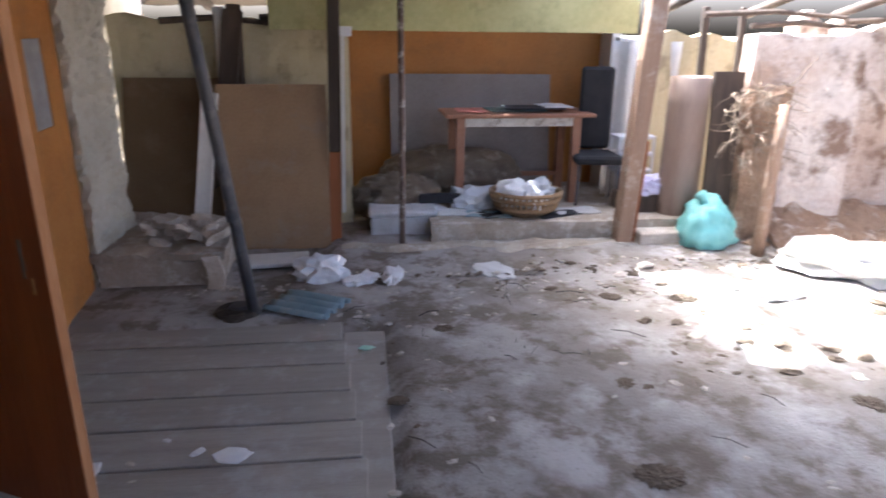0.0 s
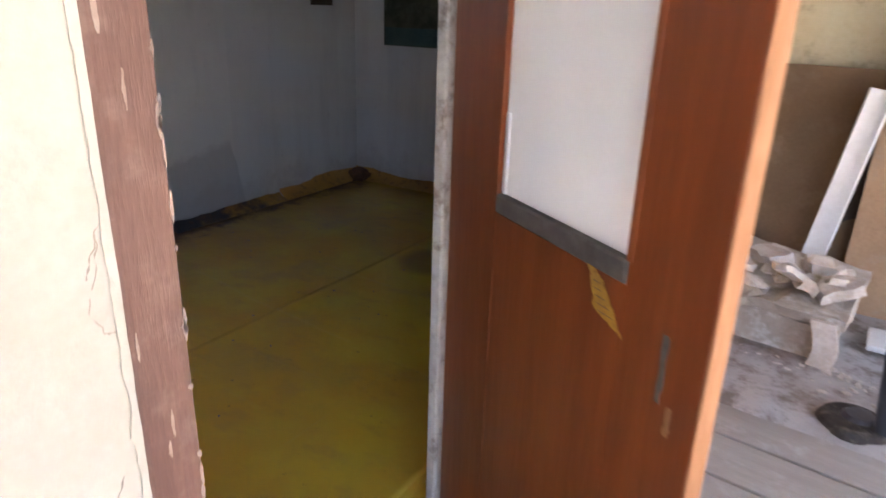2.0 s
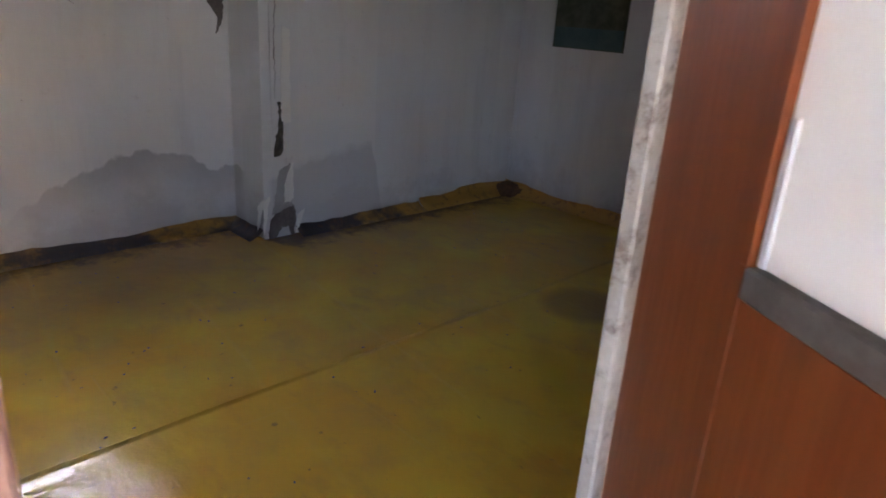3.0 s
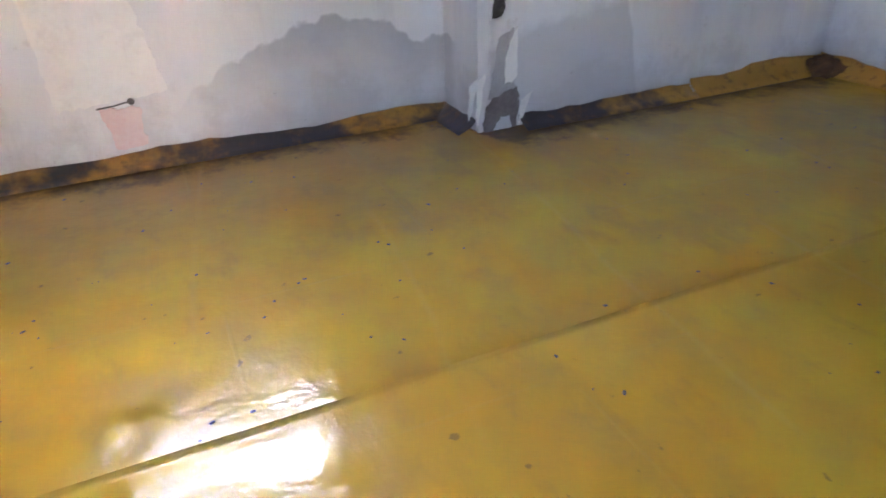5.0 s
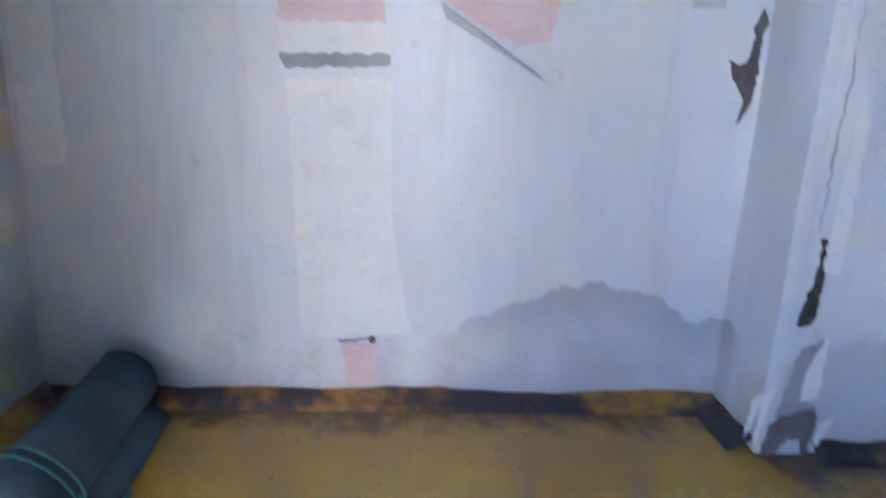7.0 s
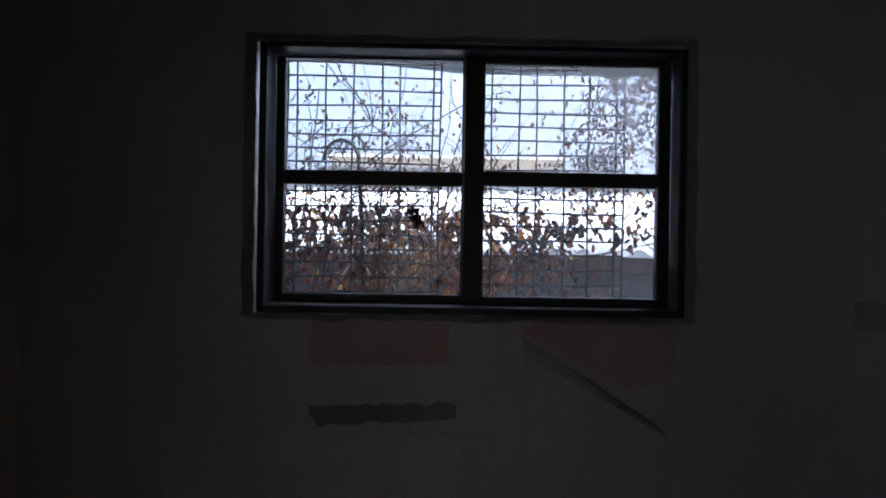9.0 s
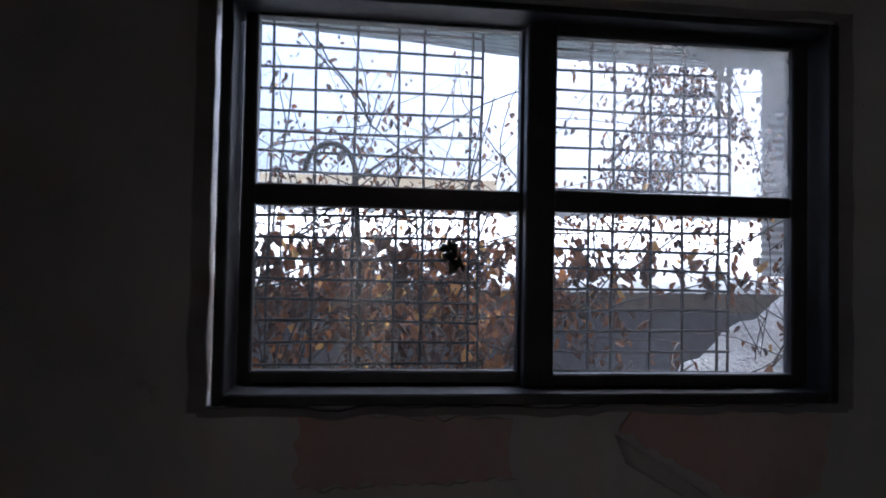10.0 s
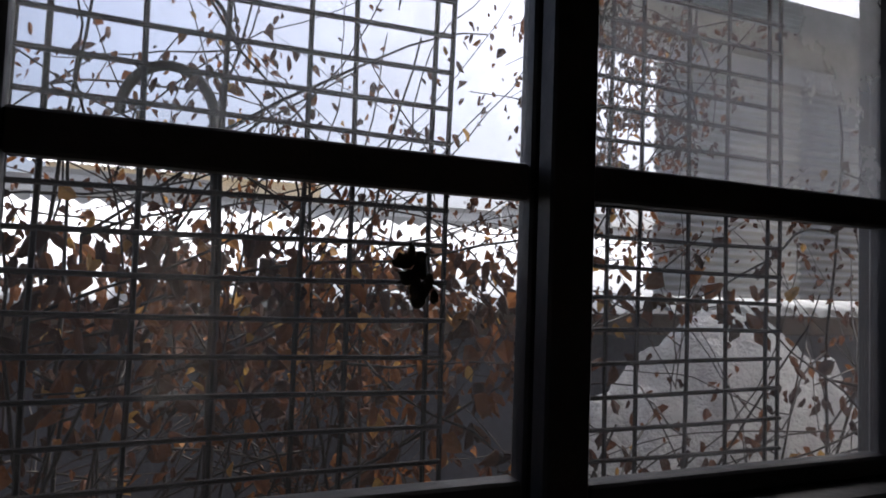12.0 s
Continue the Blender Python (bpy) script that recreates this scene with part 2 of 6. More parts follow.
def wallpaper():
    """Pale wallpaper with lengths of differing tone, foxing, and a water stain with a scalloped rim low on the window wall."""
    k = Net("stained_wallpaper")
    x, y, z = k.xyz(k.pos)
    strips = k.n("ShaderNodeTexWhiteNoise")
    strips.noise_dimensions = "1D"
    along = k.math("ADD", y, k.math("MULTIPLY", x, 1.0))
    k.link(k.math("FLOOR", k.math("MULTIPLY", along, 1.9)), strips.inputs["W"])
    base = k.mix(k.math("MULTIPLY", strips.outputs[0], 0.6), (0.69, 0.69, 0.68), (0.61, 0.615, 0.62))
    base = k.mix(k.math("MULTIPLY", k.step(k.noise(1.6, 5, 0.6, k.pos, (1, 1, 0.35)), 0.45, 0.7), 0.5), base, (0.55, 0.54, 0.53))
    base = k.mix(k.math("MULTIPLY", k.step(k.noise(9, 6, 0.7, k.pos), 0.62, 0.75), 0.35), base, (0.33, 0.29, 0.25))
    top = k.ramp(k.math("DIVIDE", k.math("SUBTRACT", y, 1.75), 1.5),
                 [(0.0, 0.02), (0.13, 0.25), (0.29, 0.38), (0.42, 0.44), (0.54, 0.485), (0.66, 0.45), (0.76, 0.36), (0.82, 0.36)])
    wob = k.math("MULTIPLY", k.math("SUBTRACT", k.noise(11, 3, 0.5, k.pos), 0.5), 0.10)
    d = k.math("SUBTRACT", k.math("ADD", top, wob), z)
    inside = k.math("MULTIPLY", k.math("MULTIPLY", k.step(d, 0.0, 0.02), k.step(x, -2.9, -3.0)), k.step(y, 1.8, 2.35))
    inside = k.math("MULTIPLY", inside, k.math("ADD", 0.55, k.math("MULTIPLY", k.noise(6, 5, 0.65, k.pos), 0.8)), 0.0, True)
    rim = k.math("MULTIPLY", inside, k.step(d, 0.2, 0.0))
    base = k.mix(k.math("MULTIPLY", inside, 0.5), base, (0.40, 0.39, 0.39))
    base = k.mix(k.math("MULTIPLY", rim, 0.6), base, (0.30, 0.30, 0.315))
    # Greyer alcove area: the part beyond the doorway's light, shaded in the colour.
    top2 = k.ramp(k.math("DIVIDE", k.math("SUBTRACT", y, 3.05), 1.0), [(0.0, 0.34), (0.2, 0.43), (0.55, 0.48), (0.70, 0.50), (0.74, 0.34), (0.80, 0.04)])
    d2 = k.math("SUBTRACT", k.math("ADD", top2, wob), z)
    unlit = k.math("MULTIPLY", k.step(d2, 0.0, 0.06), k.math("MULTIPLY", k.step(x, -2.78, -2.74), k.step(y, 3.03, 3.1)))
    base = k.mix(k.math("MULTIPLY", unlit, 0.5), base, (0.36, 0.36, 0.37))
    mould = k.math("MULTIPLY", k.step(k.math("ADD", k.noise(3.0, 5, 0.7, k.pos), k.math("MULTIPLY", z, -0.8)), 0.30, 0.5), 0.5)
    base = k.mix(mould, base, (0.45, 0.43, 0.42))
    streak = k.math("MULTIPLY", k.step(k.noise(5.0, 5, 0.65, k.pos, (1, 1, 0.12)), 0.5, 0.72), 0.5)
    base = k.mix(streak, base, (0.50, 0.49, 0.49))
    speck = k.step(k.noise(38, 3, 0.6, k.pos), 0.70, 0.77)
    base = k.mix(k.math("MULTIPLY", speck, 0.6), base, (0.30, 0.27, 0.25))
    k.bump(k.math("ADD", k.noise(7, 4, 0.6, k.pos), k.math("MULTIPLY", k.noise(120, 2, 0.5, k.pos), 0.15)), 0.35, 0.012)
    return k.finish(base, k.math("ADD", 0.33, k.math("MULTIPLY", k.noise(6, 4, 0.6, k.pos), 0.22)), 0, 0.7)


def vinyl():
    """Yellow floor vinyl: glossy, faded to ochre and brown near the walls, with square imprint lines and grime."""
    k = Net("yellow_floor_vinyl")
    x, y, z = k.xyz(k.pos)
    big = k.noise(1.5, 4, 0.55, k.pos)
    col = k.mix(k.step(big, 0.35, 0.6), (0.67, 0.46, 0.034), (0.65, 0.37, 0.028))
    col = k.mix(k.math("MULTIPLY", k.step(k.noise(2.6, 5, 0.6, k.pos), 0.52, 0.68), 0.42), col, (0.44, 0.29, 0.07))
    wall = k.math("MULTIPLY", k.step(k.math("ADD", x, k.math("MULTIPLY", k.math("SUBTRACT", k.noise(2.2, 5, 0.65, k.pos), 0.5), 1.3)), -2.0, -2.8), 0.75)
    col = k.mix(wall, col, (0.47, 0.25, 0.05))
    dark = k.step(k.math("ADD", k.math("POWER", k.math("MULTIPLY", k.math("ADD", x, 1.13), 5.5), 2.0), k.math("POWER", k.math("MULTIPLY", k.math("SUBTRACT", y, 3.76), 5.0), 2.0)), 1.5, 0.4)
    col = k.mix(k.math("MULTIPLY", dark, 0.55), col, (0.13, 0.085, 0.04))
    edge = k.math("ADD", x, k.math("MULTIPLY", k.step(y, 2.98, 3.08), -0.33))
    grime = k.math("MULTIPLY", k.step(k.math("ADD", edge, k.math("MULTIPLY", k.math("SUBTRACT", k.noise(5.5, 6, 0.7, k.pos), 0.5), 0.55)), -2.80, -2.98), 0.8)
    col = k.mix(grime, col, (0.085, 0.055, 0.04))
    scuff = k.math("MULTIPLY", k.step(k.noise(7, 5, 0.6, k.pos, (0.6, 1.3, 1)), 0.52, 0.74), 0.25)
    col = k.mix(scuff, col, (0.30, 0.19, 0.07))
    spots = k.step(k.noise(24, 3, 0.5, k.pos), 0.70, 0.76)
    col = k.mix(k.math("MULTIPLY", spots, 0.5), col, (0.10, 0.08, 0.05))
    tile = k.n("ShaderNodeTexBrick")
    k.link(k.pos, tile.inputs["Vector"])
    tile.inputs["Scale"].default_value = 1.0
    tile.inputs["Mortar Size"].default_value = 0.006
    tile.inputs["Mortar Smooth"].default_value = 0.6
    tile.inputs["Brick Width"].default_value, tile.inputs["Row Height"].default_value = 0.62, 0.62
    tile.offset = 0.0
    lines = k.math("MULTIPLY", tile.outputs["Fac"], k.step(k.noise(3, 3, 0.5, k.pos), 0.4, 0.6))
    col = k.mix(k.math("MULTIPLY", lines, 0.09), col, (0.55, 0.45, 0.15))
    film = k.noise(3.1, 6, 0.62, k.pos)
    col = k.mix(k.math("MULTIPLY", film, 0.16), col, (0.46, 0.36, 0.16))
    mp = k.n("ShaderNodeMapping")
    k.link(k.pos, mp.inputs["Vector"])
    mp.inputs["Rotation"].default_value = (0, 0, 0.12)
    band = k.math("PINGPONG", k.math("ADD", k.xyz(mp.outputs[0])[1], k.math("MULTIPLY", k.noise(1.2, 2, 0.5, k.pos), 0.12)), 0.27)
    fold = k.math("MULTIPLY", k.step(band, 0.016, 0.0), k.step(k.noise(2.2, 3, 0.5, k.pos), 0.42, 0.58))
    col = k.mix(k.math("MULTIPLY", fold, 0.07), col, (0.70, 0.60, 0.24))
    relief = k.math("ADD", k.noise(5, 3, 0.5, k.pos), k.math("ADD", k.math("MULTIPLY", k.noise(17, 3, 0.5, k.pos), 0.34), k.math("MULTIPLY", k.noise(70, 3, 0.55, k.pos), 0.10)))
    k.bump(k.math("ADD", relief, k.math("ADD", k.math("MULTIPLY", fold, 0.05), k.math("MULTIPLY", lines, 0.04))), 0.5, 0.012)
    return k.finish(col, k.math("ADD", 0.05, k.math("MULTIPLY", k.step(k.noise(6, 6, 0.66, k.pos), 0.35, 0.65), 0.22)), 0, 0.6)


def dirt_floor():
    """Dusty concrete floor with trodden pale areas and brown earth."""
    k = Net("dusty_concrete_floor")
    col = k.mix(k.step(k.noise(1.3, 6, 0.6), 0.4, 0.62), (0.38, 0.355, 0.33), (0.24, 0.215, 0.19))
    col = k.mix(k.math("MULTIPLY", k.step(k.noise(4, 6, 0.7), 0.46, 0.61), 0.85), col, (0.15, 0.12, 0.09))
    col = k.mix(k.math("MULTIPLY", k.step(k.noise(2.4, 5, 0.6), 0.55, 0.7), 0.6), col, (0.50, 0.48, 0.46))
    col = k.mix(k.math("MULTIPLY", k.step(k.noise(40, 3, 0.6), 0.62, 0.72), 0.5), col, (0.12, 0.10, 0.08))
    k.bump(k.math("ADD", k.noise(6, 6, 0.65), k.math("MULTIPLY", k.noise(60, 3, 0.6), 0.35)), 0.7, 0.02)
    return k.finish(col, 0.92, 0, 0.25)


def dusty_glass(name, low, high, scale, seedshift):
    """Window glass that lets light through, shines a little and carries uneven dust."""
    k = Net(name)
    mp = k.n("ShaderNodeMapping")
    k.link(k.pos, mp.inputs[0])
    mp.inputs["Location"].default_value = (seedshift, seedshift * 0.7, 0)
    clear = k.n("ShaderNodeBsdfTransparent")
    clear.inputs[0].default_value = (0.93, 0.95, 0.97, 1)
    shine = k.n("ShaderNodeBsdfGlossy")
    shine.inputs["Roughness"].default_value = 0.03
    lay = k.n("ShaderNodeLayerWeight")
    lay.inputs["Blend"].default_value = 0.5
    gloss = k.math("ADD", 0.012, k.math("MULTIPLY", k.math("POWER", lay.outputs["Facing"], 4.0), 0.5))
    glass = k.n("ShaderNodeMixShader")
    k.link(gloss, glass.inputs[0])
    k.link(clear.outputs[0], glass.inputs[1])
    k.link(shine.outputs[0], glass.inputs[2])
    dust = k.n("ShaderNodeBsdfTranslucent")
    dust.inputs[0].default_value = (0.72, 0.72, 0.70, 1)
    amount = k.n("ShaderNodeMapRange")
    k.link(k.math("ADD", k.math("MULTIPLY", k.noise(scale, 4, 0.6, mp.outputs[0]), 0.75), k.math("MULTIPLY", k.noise(scale * 9, 4, 0.7, mp.outputs[0]), 0.25)), amount.inputs[0])
    amount.inputs[1].default_value, amount.inputs[2].default_value = 0.35, 0.68
    amount.inputs[3].default_value, amount.inputs[4].default_value = low, high
    both = k.n("ShaderNodeMixShader")
    k.link(amount.outputs[0], both.inputs[0])
    k.link(glass.outputs[0], both.inputs[1])
    k.link(dust.outputs[0], both.inputs[2])
    k.link(both.outputs[0], k.out.inputs["Surface"])
    return k.m


def milk_glass():
    k = Net("white_frosted_pane")
    col = k.mix(k.step(k.noise(2.0, 4, 0.5), 0.4, 0.65), (0.88, 0.88, 0.87), (0.80, 0.81, 0.81))
    k.bsdf.inputs["Coat Weight"].default_value = 0.25
    k.bsdf.inputs["Coat Roughness"].default_value = 0.25
    k.bump(k.noise(160, 2, 0.5), 0.06, 0.002)
    k.finish(col, 0.45, 0, 0.5)
    tr = k.n("ShaderNodeBsdfTranslucent")
    k.link(col, tr.inputs[0])
    mx = k.n("ShaderNodeMixShader")
    mx.inputs[0].default_value = 0.68
    k.link(k.bsdf.outputs[0], mx.inputs[1])
    k.link(tr.outputs[0], mx.inputs[2])
    k.link(mx.outputs[0], k.out.inputs["Surface"])
    return k.m


def leaf_mat():
    """Dry brown leaves that let some light through."""
    k = Net("dry_leaf")
    r = k.random()
    isl = k.n("ShaderNodeNewGeometry").outputs["Random Per Island"]
    pick = k.math("FRACT", k.math("ADD", r, isl))
    col = k.ramp(pick, [(0.0, (0.022, 0.012, 0.010)), (0.45, (0.055, 0.023, 0.014)), (0.68, (0.11, 0.042, 0.018)), (0.94, (0.19, 0.075, 0.025)), (0.99, (0.36, 0.21, 0.06))])
    col = k.mix(k.math("MULTIPLY", k.step(k.noise(40, 4, 0.6), 0.5, 0.7), 0.6), col, (0.07, 0.04, 0.025))
    k.finish(col, 0.75, 0, 0.3)
    tr = k.n("ShaderNodeBsdfTranslucent")
    k.link(col, tr.inputs[0])
    mx = k.n("ShaderNodeMixShader")
    mx.inputs[0].default_value = 0.42
    k.link(k.bsdf.outputs[0], mx.inputs[1])
    k.link(tr.outputs[0], mx.inputs[2])
    k.link(mx.outputs[0], k.out.inputs["Surface"])
    return k.m


def awning_mat():
    """Weathered translucent plastic."""
    k = Net("translucent_plastic")
    col = k.mix(k.noise(8, 4, 0.6), (0.62, 0.66, 0.66), (0.45, 0.50, 0.50))
    k.finish(col, 0.5, 0, 0.4)
    tr = k.n("ShaderNodeBsdfTranslucent")
    k.link(col, tr.inputs[0])
    mx = k.n("ShaderNodeMixShader")
    mx.inputs[0].default_value = 0.6
    k.link(k.bsdf.outputs[0], mx.inputs[1])
    k.link(tr.outputs[0], mx.inputs[2])
    k.link(mx.outputs[0], k.out.inputs["Surface"])
    return k.m


M_AWNING = awning_mat()
M_WALL, M_VINYL, M_DIRT, M_MILK, M_LEAF = wallpaper(), vinyl(), dirt_floor(), milk_glass(), leaf_mat()
M_GLASS_A = dusty_glass("window_glass", 0.007, 0.045, 3.0, 0.0)
M_GLASS_B = dusty_glass("dusty_window_glass", 0.03, 0.26, 2.6, 3.3)
M_GLASS_C = dusty_glass("very_dusty_window_glass", 0.14, 0.40, 2.0, 7.1)
M_GLASS_D = dusty_glass("hazy_window_glass", 0.022, 0.10, 2.4, 5.1)


# ---- building tools ----
def box(bm, x0, x1, y0, y1, z0, z1, bev=0.0, m=None):
    """One box, bevelled by bev."""
    geo = bmesh.ops.create_cube(bm, size=1.0)
    vs = geo["verts"]
    bmesh.ops.scale(bm, vec=(x1 - x0, y1 - y0, z1 - z0), verts=vs)
    bmesh.ops.translate(bm, vec=((x0 + x1) / 2, (y0 + y1) / 2, (z0 + z1) / 2), verts=vs)
    if bev:
        es = list({e for v in vs for e in v.link_edges})
        r = bmesh.ops.bevel(bm, geom=es, offset=bev, segments=1, affect="EDGES", profile=0.7)
        vs = list({v for f in r["faces"] for v in f.verts} | {v for v in vs if v.is_valid})
    if m is not None:
        bmesh.ops.transform(bm, matrix=m, verts=[v for v in vs if v.is_valid])
    return vs


def tube(bm, pts, radii, sides=8):
    """A tube through points, with a radius at each."""
    rings = []
    for i, p in enumerate(pts):
        a, b = Vector(pts[max(i - 1, 0)]), Vector(pts[min(i + 1, len(pts) - 1)])
        d = (b - a).normalized()
        u = d.orthogonal().normalized() if i == 0 else (u - d * u.dot(d)).normalized()
        w = d.cross(u)
        r = radii[i] if isinstance(radii, (list, tuple)) else radii
        rings.append([bm.verts.new(Vector(p) + (u * math.cos(k * 2 * math.pi / sides) + w * math.sin(k * 2 * math.pi / sides)) * r) for k in range(sides)])
    for a, b in zip(rings, rings[1:]):
        for k in range(sides):
            bm.faces.new((a[k], a[(k + 1) % sides], b[(k + 1) % sides], b[k]))
    bm.faces.new(rings[0][::-1])
    bm.faces.new(rings[-1])


def lump(bm, size, seed, rough=0.25, freq=2.5, levels=3, flat=True):
    """A crumpled or broken lump that stands on z = 0."""
    geo = bmesh.ops.create_icosphere(bm, subdivisions=levels, radius=0.5)
    low = 0.0
    for v in geo["verts"]:
        d = v.co.normalized()
        k = 1 + rough * (noise.fractal(d * freq + Vector((seed * 3.1, seed * 1.7, seed)), 0.8, 2.0, 4)) + rough * 0.4 * noise.noise(d * freq * 3 + Vector((seed, 5, 2)))
        v.co = Vector((v.co.x * size[0], v.co.y * size[1], v.co.z * size[2])) * k
    if flat:
        for v in geo["verts"]:
            v.co.z = max(v.co.z, -size[2] * 0.3)
        low = min(v.co.z for v in geo["verts"])
    for v in geo["verts"]:
        v.co.z -= low
    return geo["verts"]


def sheet(bm, nx, ny, fn, thick=0.004):
    """A bent sheet: fn(u, v) gives the place for u, v in 0..1; it has thickness."""
    rows = [[Vector(fn(i / nx, j / ny)) for j in range(ny + 1)] for i in range(nx + 1)]
    top, bot = [], []
    for i in range(nx + 1):
        a, b = [], []
        for j in range(ny + 1):
            du = rows[min(i + 1, nx)][j] - rows[max(i - 1, 0)][j]
            dv = rows[i][min(j + 1, ny)] - rows[i][max(j - 1, 0)]
            n = du.cross(dv).normalized() * thick / 2
            a.append(bm.verts.new(rows[i][j] + n))
            b.append(bm.verts.new(rows[i][j] - n))
        top.append(a), bot.append(b)
    for i in range(nx):
        for j in range(ny):
            bm.faces.new((top[i][j], top[i + 1][j], top[i + 1][j + 1], top[i][j + 1]))
            bm.faces.new((bot[i][j], bot[i][j + 1], bot[i + 1][j + 1], bot[i + 1][j]))
    for i in range(nx):
        bm.faces.new((top[i][0], bot[i][0], bot[i + 1][0], top[i + 1][0]))
        bm.faces.new((top[i][ny], top[i + 1][ny], bot[i + 1][ny], bot[i][ny]))
    for j in range(ny):
        bm.faces.new((top[0][j], top[0][j + 1], bot[0][j + 1], bot[0][j]))
        bm.faces.new((top[nx][j], bot[nx][j], bot[nx][j + 1], top[nx][j + 1]))


def mesh_of(bm, name, material, smooth=False):
    bmesh.ops.recalc_face_normals(bm, faces=bm.faces[:])
    me = bpy.data.meshes.new(name)
    bm.to_mesh(me)
    bm.free()
    me.materials.append(material)
    if smooth:
        me.polygons.foreach_set("use_smooth", [True] * len(me.polygons))
    return me


def part(name, bm, material, parent=None, label="", smooth=False):
    """Links a bmesh as one mesh object under a thing or a part."""
    ob = new(name, mesh_of(bm, name, material, smooth))
    if parent is not None:
        ob.parent = parent
    return tagged(ob, label)


def thing(name, m, label, category, group=""):
    ob = new(name)
    ob.empty_display_size = 0.1
    ob.matrix_world = m
    return tagged(ob, label, category, group)


def solid(name, bm, material, m, label, category, group="", smooth=False):
    """A thing that is one mesh."""
    ob = new(name, mesh_of(bm, name, material, smooth))
    ob.matrix_world = m
    return tagged(ob, label, category, group)


def setting(name, boxes, material, m=None, bev=0.0):
    """A piece of the setting made of butted boxes."""
    bm = bmesh.new()
    for b in boxes:
        box(bm, *b, bev)
    ob = new(name, mesh_of(bm, name, material))
    if m is not None:
        ob.matrix_world = m
    return tagged(ob, kind="structure")


I4 = Matrix.Identity(4)
HALL = pose(0, 2.1, 0, 0, 0, -6.6)      # the yard hall stands a little askew to the room
HF = -0.135                              # hall floor


def hall(e, n, z=HF, rz=0.0, rx=0.0, ry=0.0):
    return HALL @ pose(e, n, z, rx, ry, rz)


# ---- the room: floor, walls, ceiling ----
XW, XB, YA, YS, YN = -3.05, -2.725, 3.03, 0.575, 5.04
CEIL = 2.35
WY0, WY1, WZ0, WZ1 = 1.30, 2.335, 1.448, 2.10          # window opening
DY0, DY1, DZ = 1.29, 2.24, 2.0                        # door opening in the wall
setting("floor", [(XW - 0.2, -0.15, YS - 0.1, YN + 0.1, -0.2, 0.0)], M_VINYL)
GAP = 0.026                                            # open joint beside the window frame
setting("wall_west", [(XW - 0.11, XW, YS - 0.2, WY0 - GAP, -0.2, CEIL), (XW - 0.11, XW, WY1, YA + 0.2, -0.2, CEIL),
                      (XW - 0.11, XW, WY0 - GAP, WY1, -0.2, WZ0), (XW - 0.11, XW, WY0 - GAP, WY1, WZ1, CEIL)], M_WALL)
setting("wall_west_alcove", [(XW, XB, YA, YN + 0.2, -0.2, CEIL)], M_WALL)
setting("wall_north", [(XB, -0.12, YN, YN + 0.2, -0.2, CEIL)], M_WALL)
setting("wall_south", [(XW, 0.0, YS - 0.2, YS, -0.2, CEIL)], M_WALL)
setting("wall_east_lining", [(-0.15, -0.10, YS, DY0 - 0.1, 0.0, CEIL), (-0.15, -0.10, DY1 + 0.05, YN, 0.0, CEIL), (-0.15, -0.10, DY0 - 0.1, DY1 + 0.05, DZ, CEIL)], M_DIMBOUNCE)
setting("wall_east", [(-0.10, 0.0, -5.0, DY0, -0.4, 2.6), (-0.10, 0.0, DY1, 3.25, -0.4, 2.6), (-0.10, 0.0, DY0, DY1, DZ, 2.6),
                      (-0.10, 0.0, 3.25, 4.13, 1.93, 2.6), (-0.10, 0.02, 4.13, 7.0, -0.4, 2.6)], M_CREAM)
setting("door_step", [(-0.10, 0.0, DY0, DY1, -0.4, -0.06)], M_EARTH)
setting("ceiling", [(XW - 0.2, 0.0, YS - 0.2, YN + 0.2, CEIL, CEIL + 0.12)], M_DIMBOUNCE)


def upturn(name, x0, y0, x1, y1, h, seed):
    """Floor vinyl turned up against the wall, with a wavy top."""
    bm = bmesh.new()
    d = Vector((x1 - x0, y1 - y0, 0))
    n = Vector((-d.y, d.x, 0)).normalized()
    steps = max(4, int(d.length / 0.06))

    def fn(u, v):
        w = noise.noise(Vector((u * d.length * 2.2, seed, 0)))
        hh = h * (1 + 0.5 * w + 0.18 * noise.noise(Vector((u * d.length * 11, seed, 3))))
        out = 0.085 * (1 - v) ** 2 + 0.006 + 0.008 * (w + 0.5) * v
        return Vector((x0, y0, 0)) + d * u + n * out + Vector((0, 0, 0.003 + hh * v))
    sheet(bm, steps, 5, fn, 0.003)
    return tagged(part(name, bm, M_UPTURN, smooth=True), kind="structure")


def upturn_mat():
    k = Net("grimy_vinyl_edge")
    x, y, z = k.xyz(k.pos)
    clean = k.math("MULTIPLY", k.step(y, 4.1, 4.3), 0.22)
    f = k.step(k.math("SUBTRACT", k.noise(2.0, 5, 0.65, k.pos), clean), 0.36, 0.54)
    col = k.mix(f, (0.46, 0.24, 0.04), (0.06, 0.05, 0.05))
    col = k.mix(k.math("MULTIPLY", k.step(k.noise(22, 4, 0.6, k.pos), 0.5, 0.7), 0.6), col, (0.14, 0.07, 0.03))
    k.bump(k.noise(30, 4, 0.6, k.pos), 0.4, 0.006)
    return k.finish(col, 0.6, 0, 0.4)


M_UPTURN = upturn_mat()
upturn("baseboard_west", XW, YA, XW, YS, 0.05, 1.0)
upturn("baseboard_return", XB, YA - 0.002, XW, YA - 0.002, 0.055, 2.0)
upturn("baseboard_alcove", XB, 4.15, XB, YA + 0.19, 0.05, 3.0)
upturn("baseboard_alcove_end", XB, YN, XB, 4.15, 0.085, 3.7)
upturn("baseboard_north", -0.15, YN, XB, YN, 0.07, 4.0)
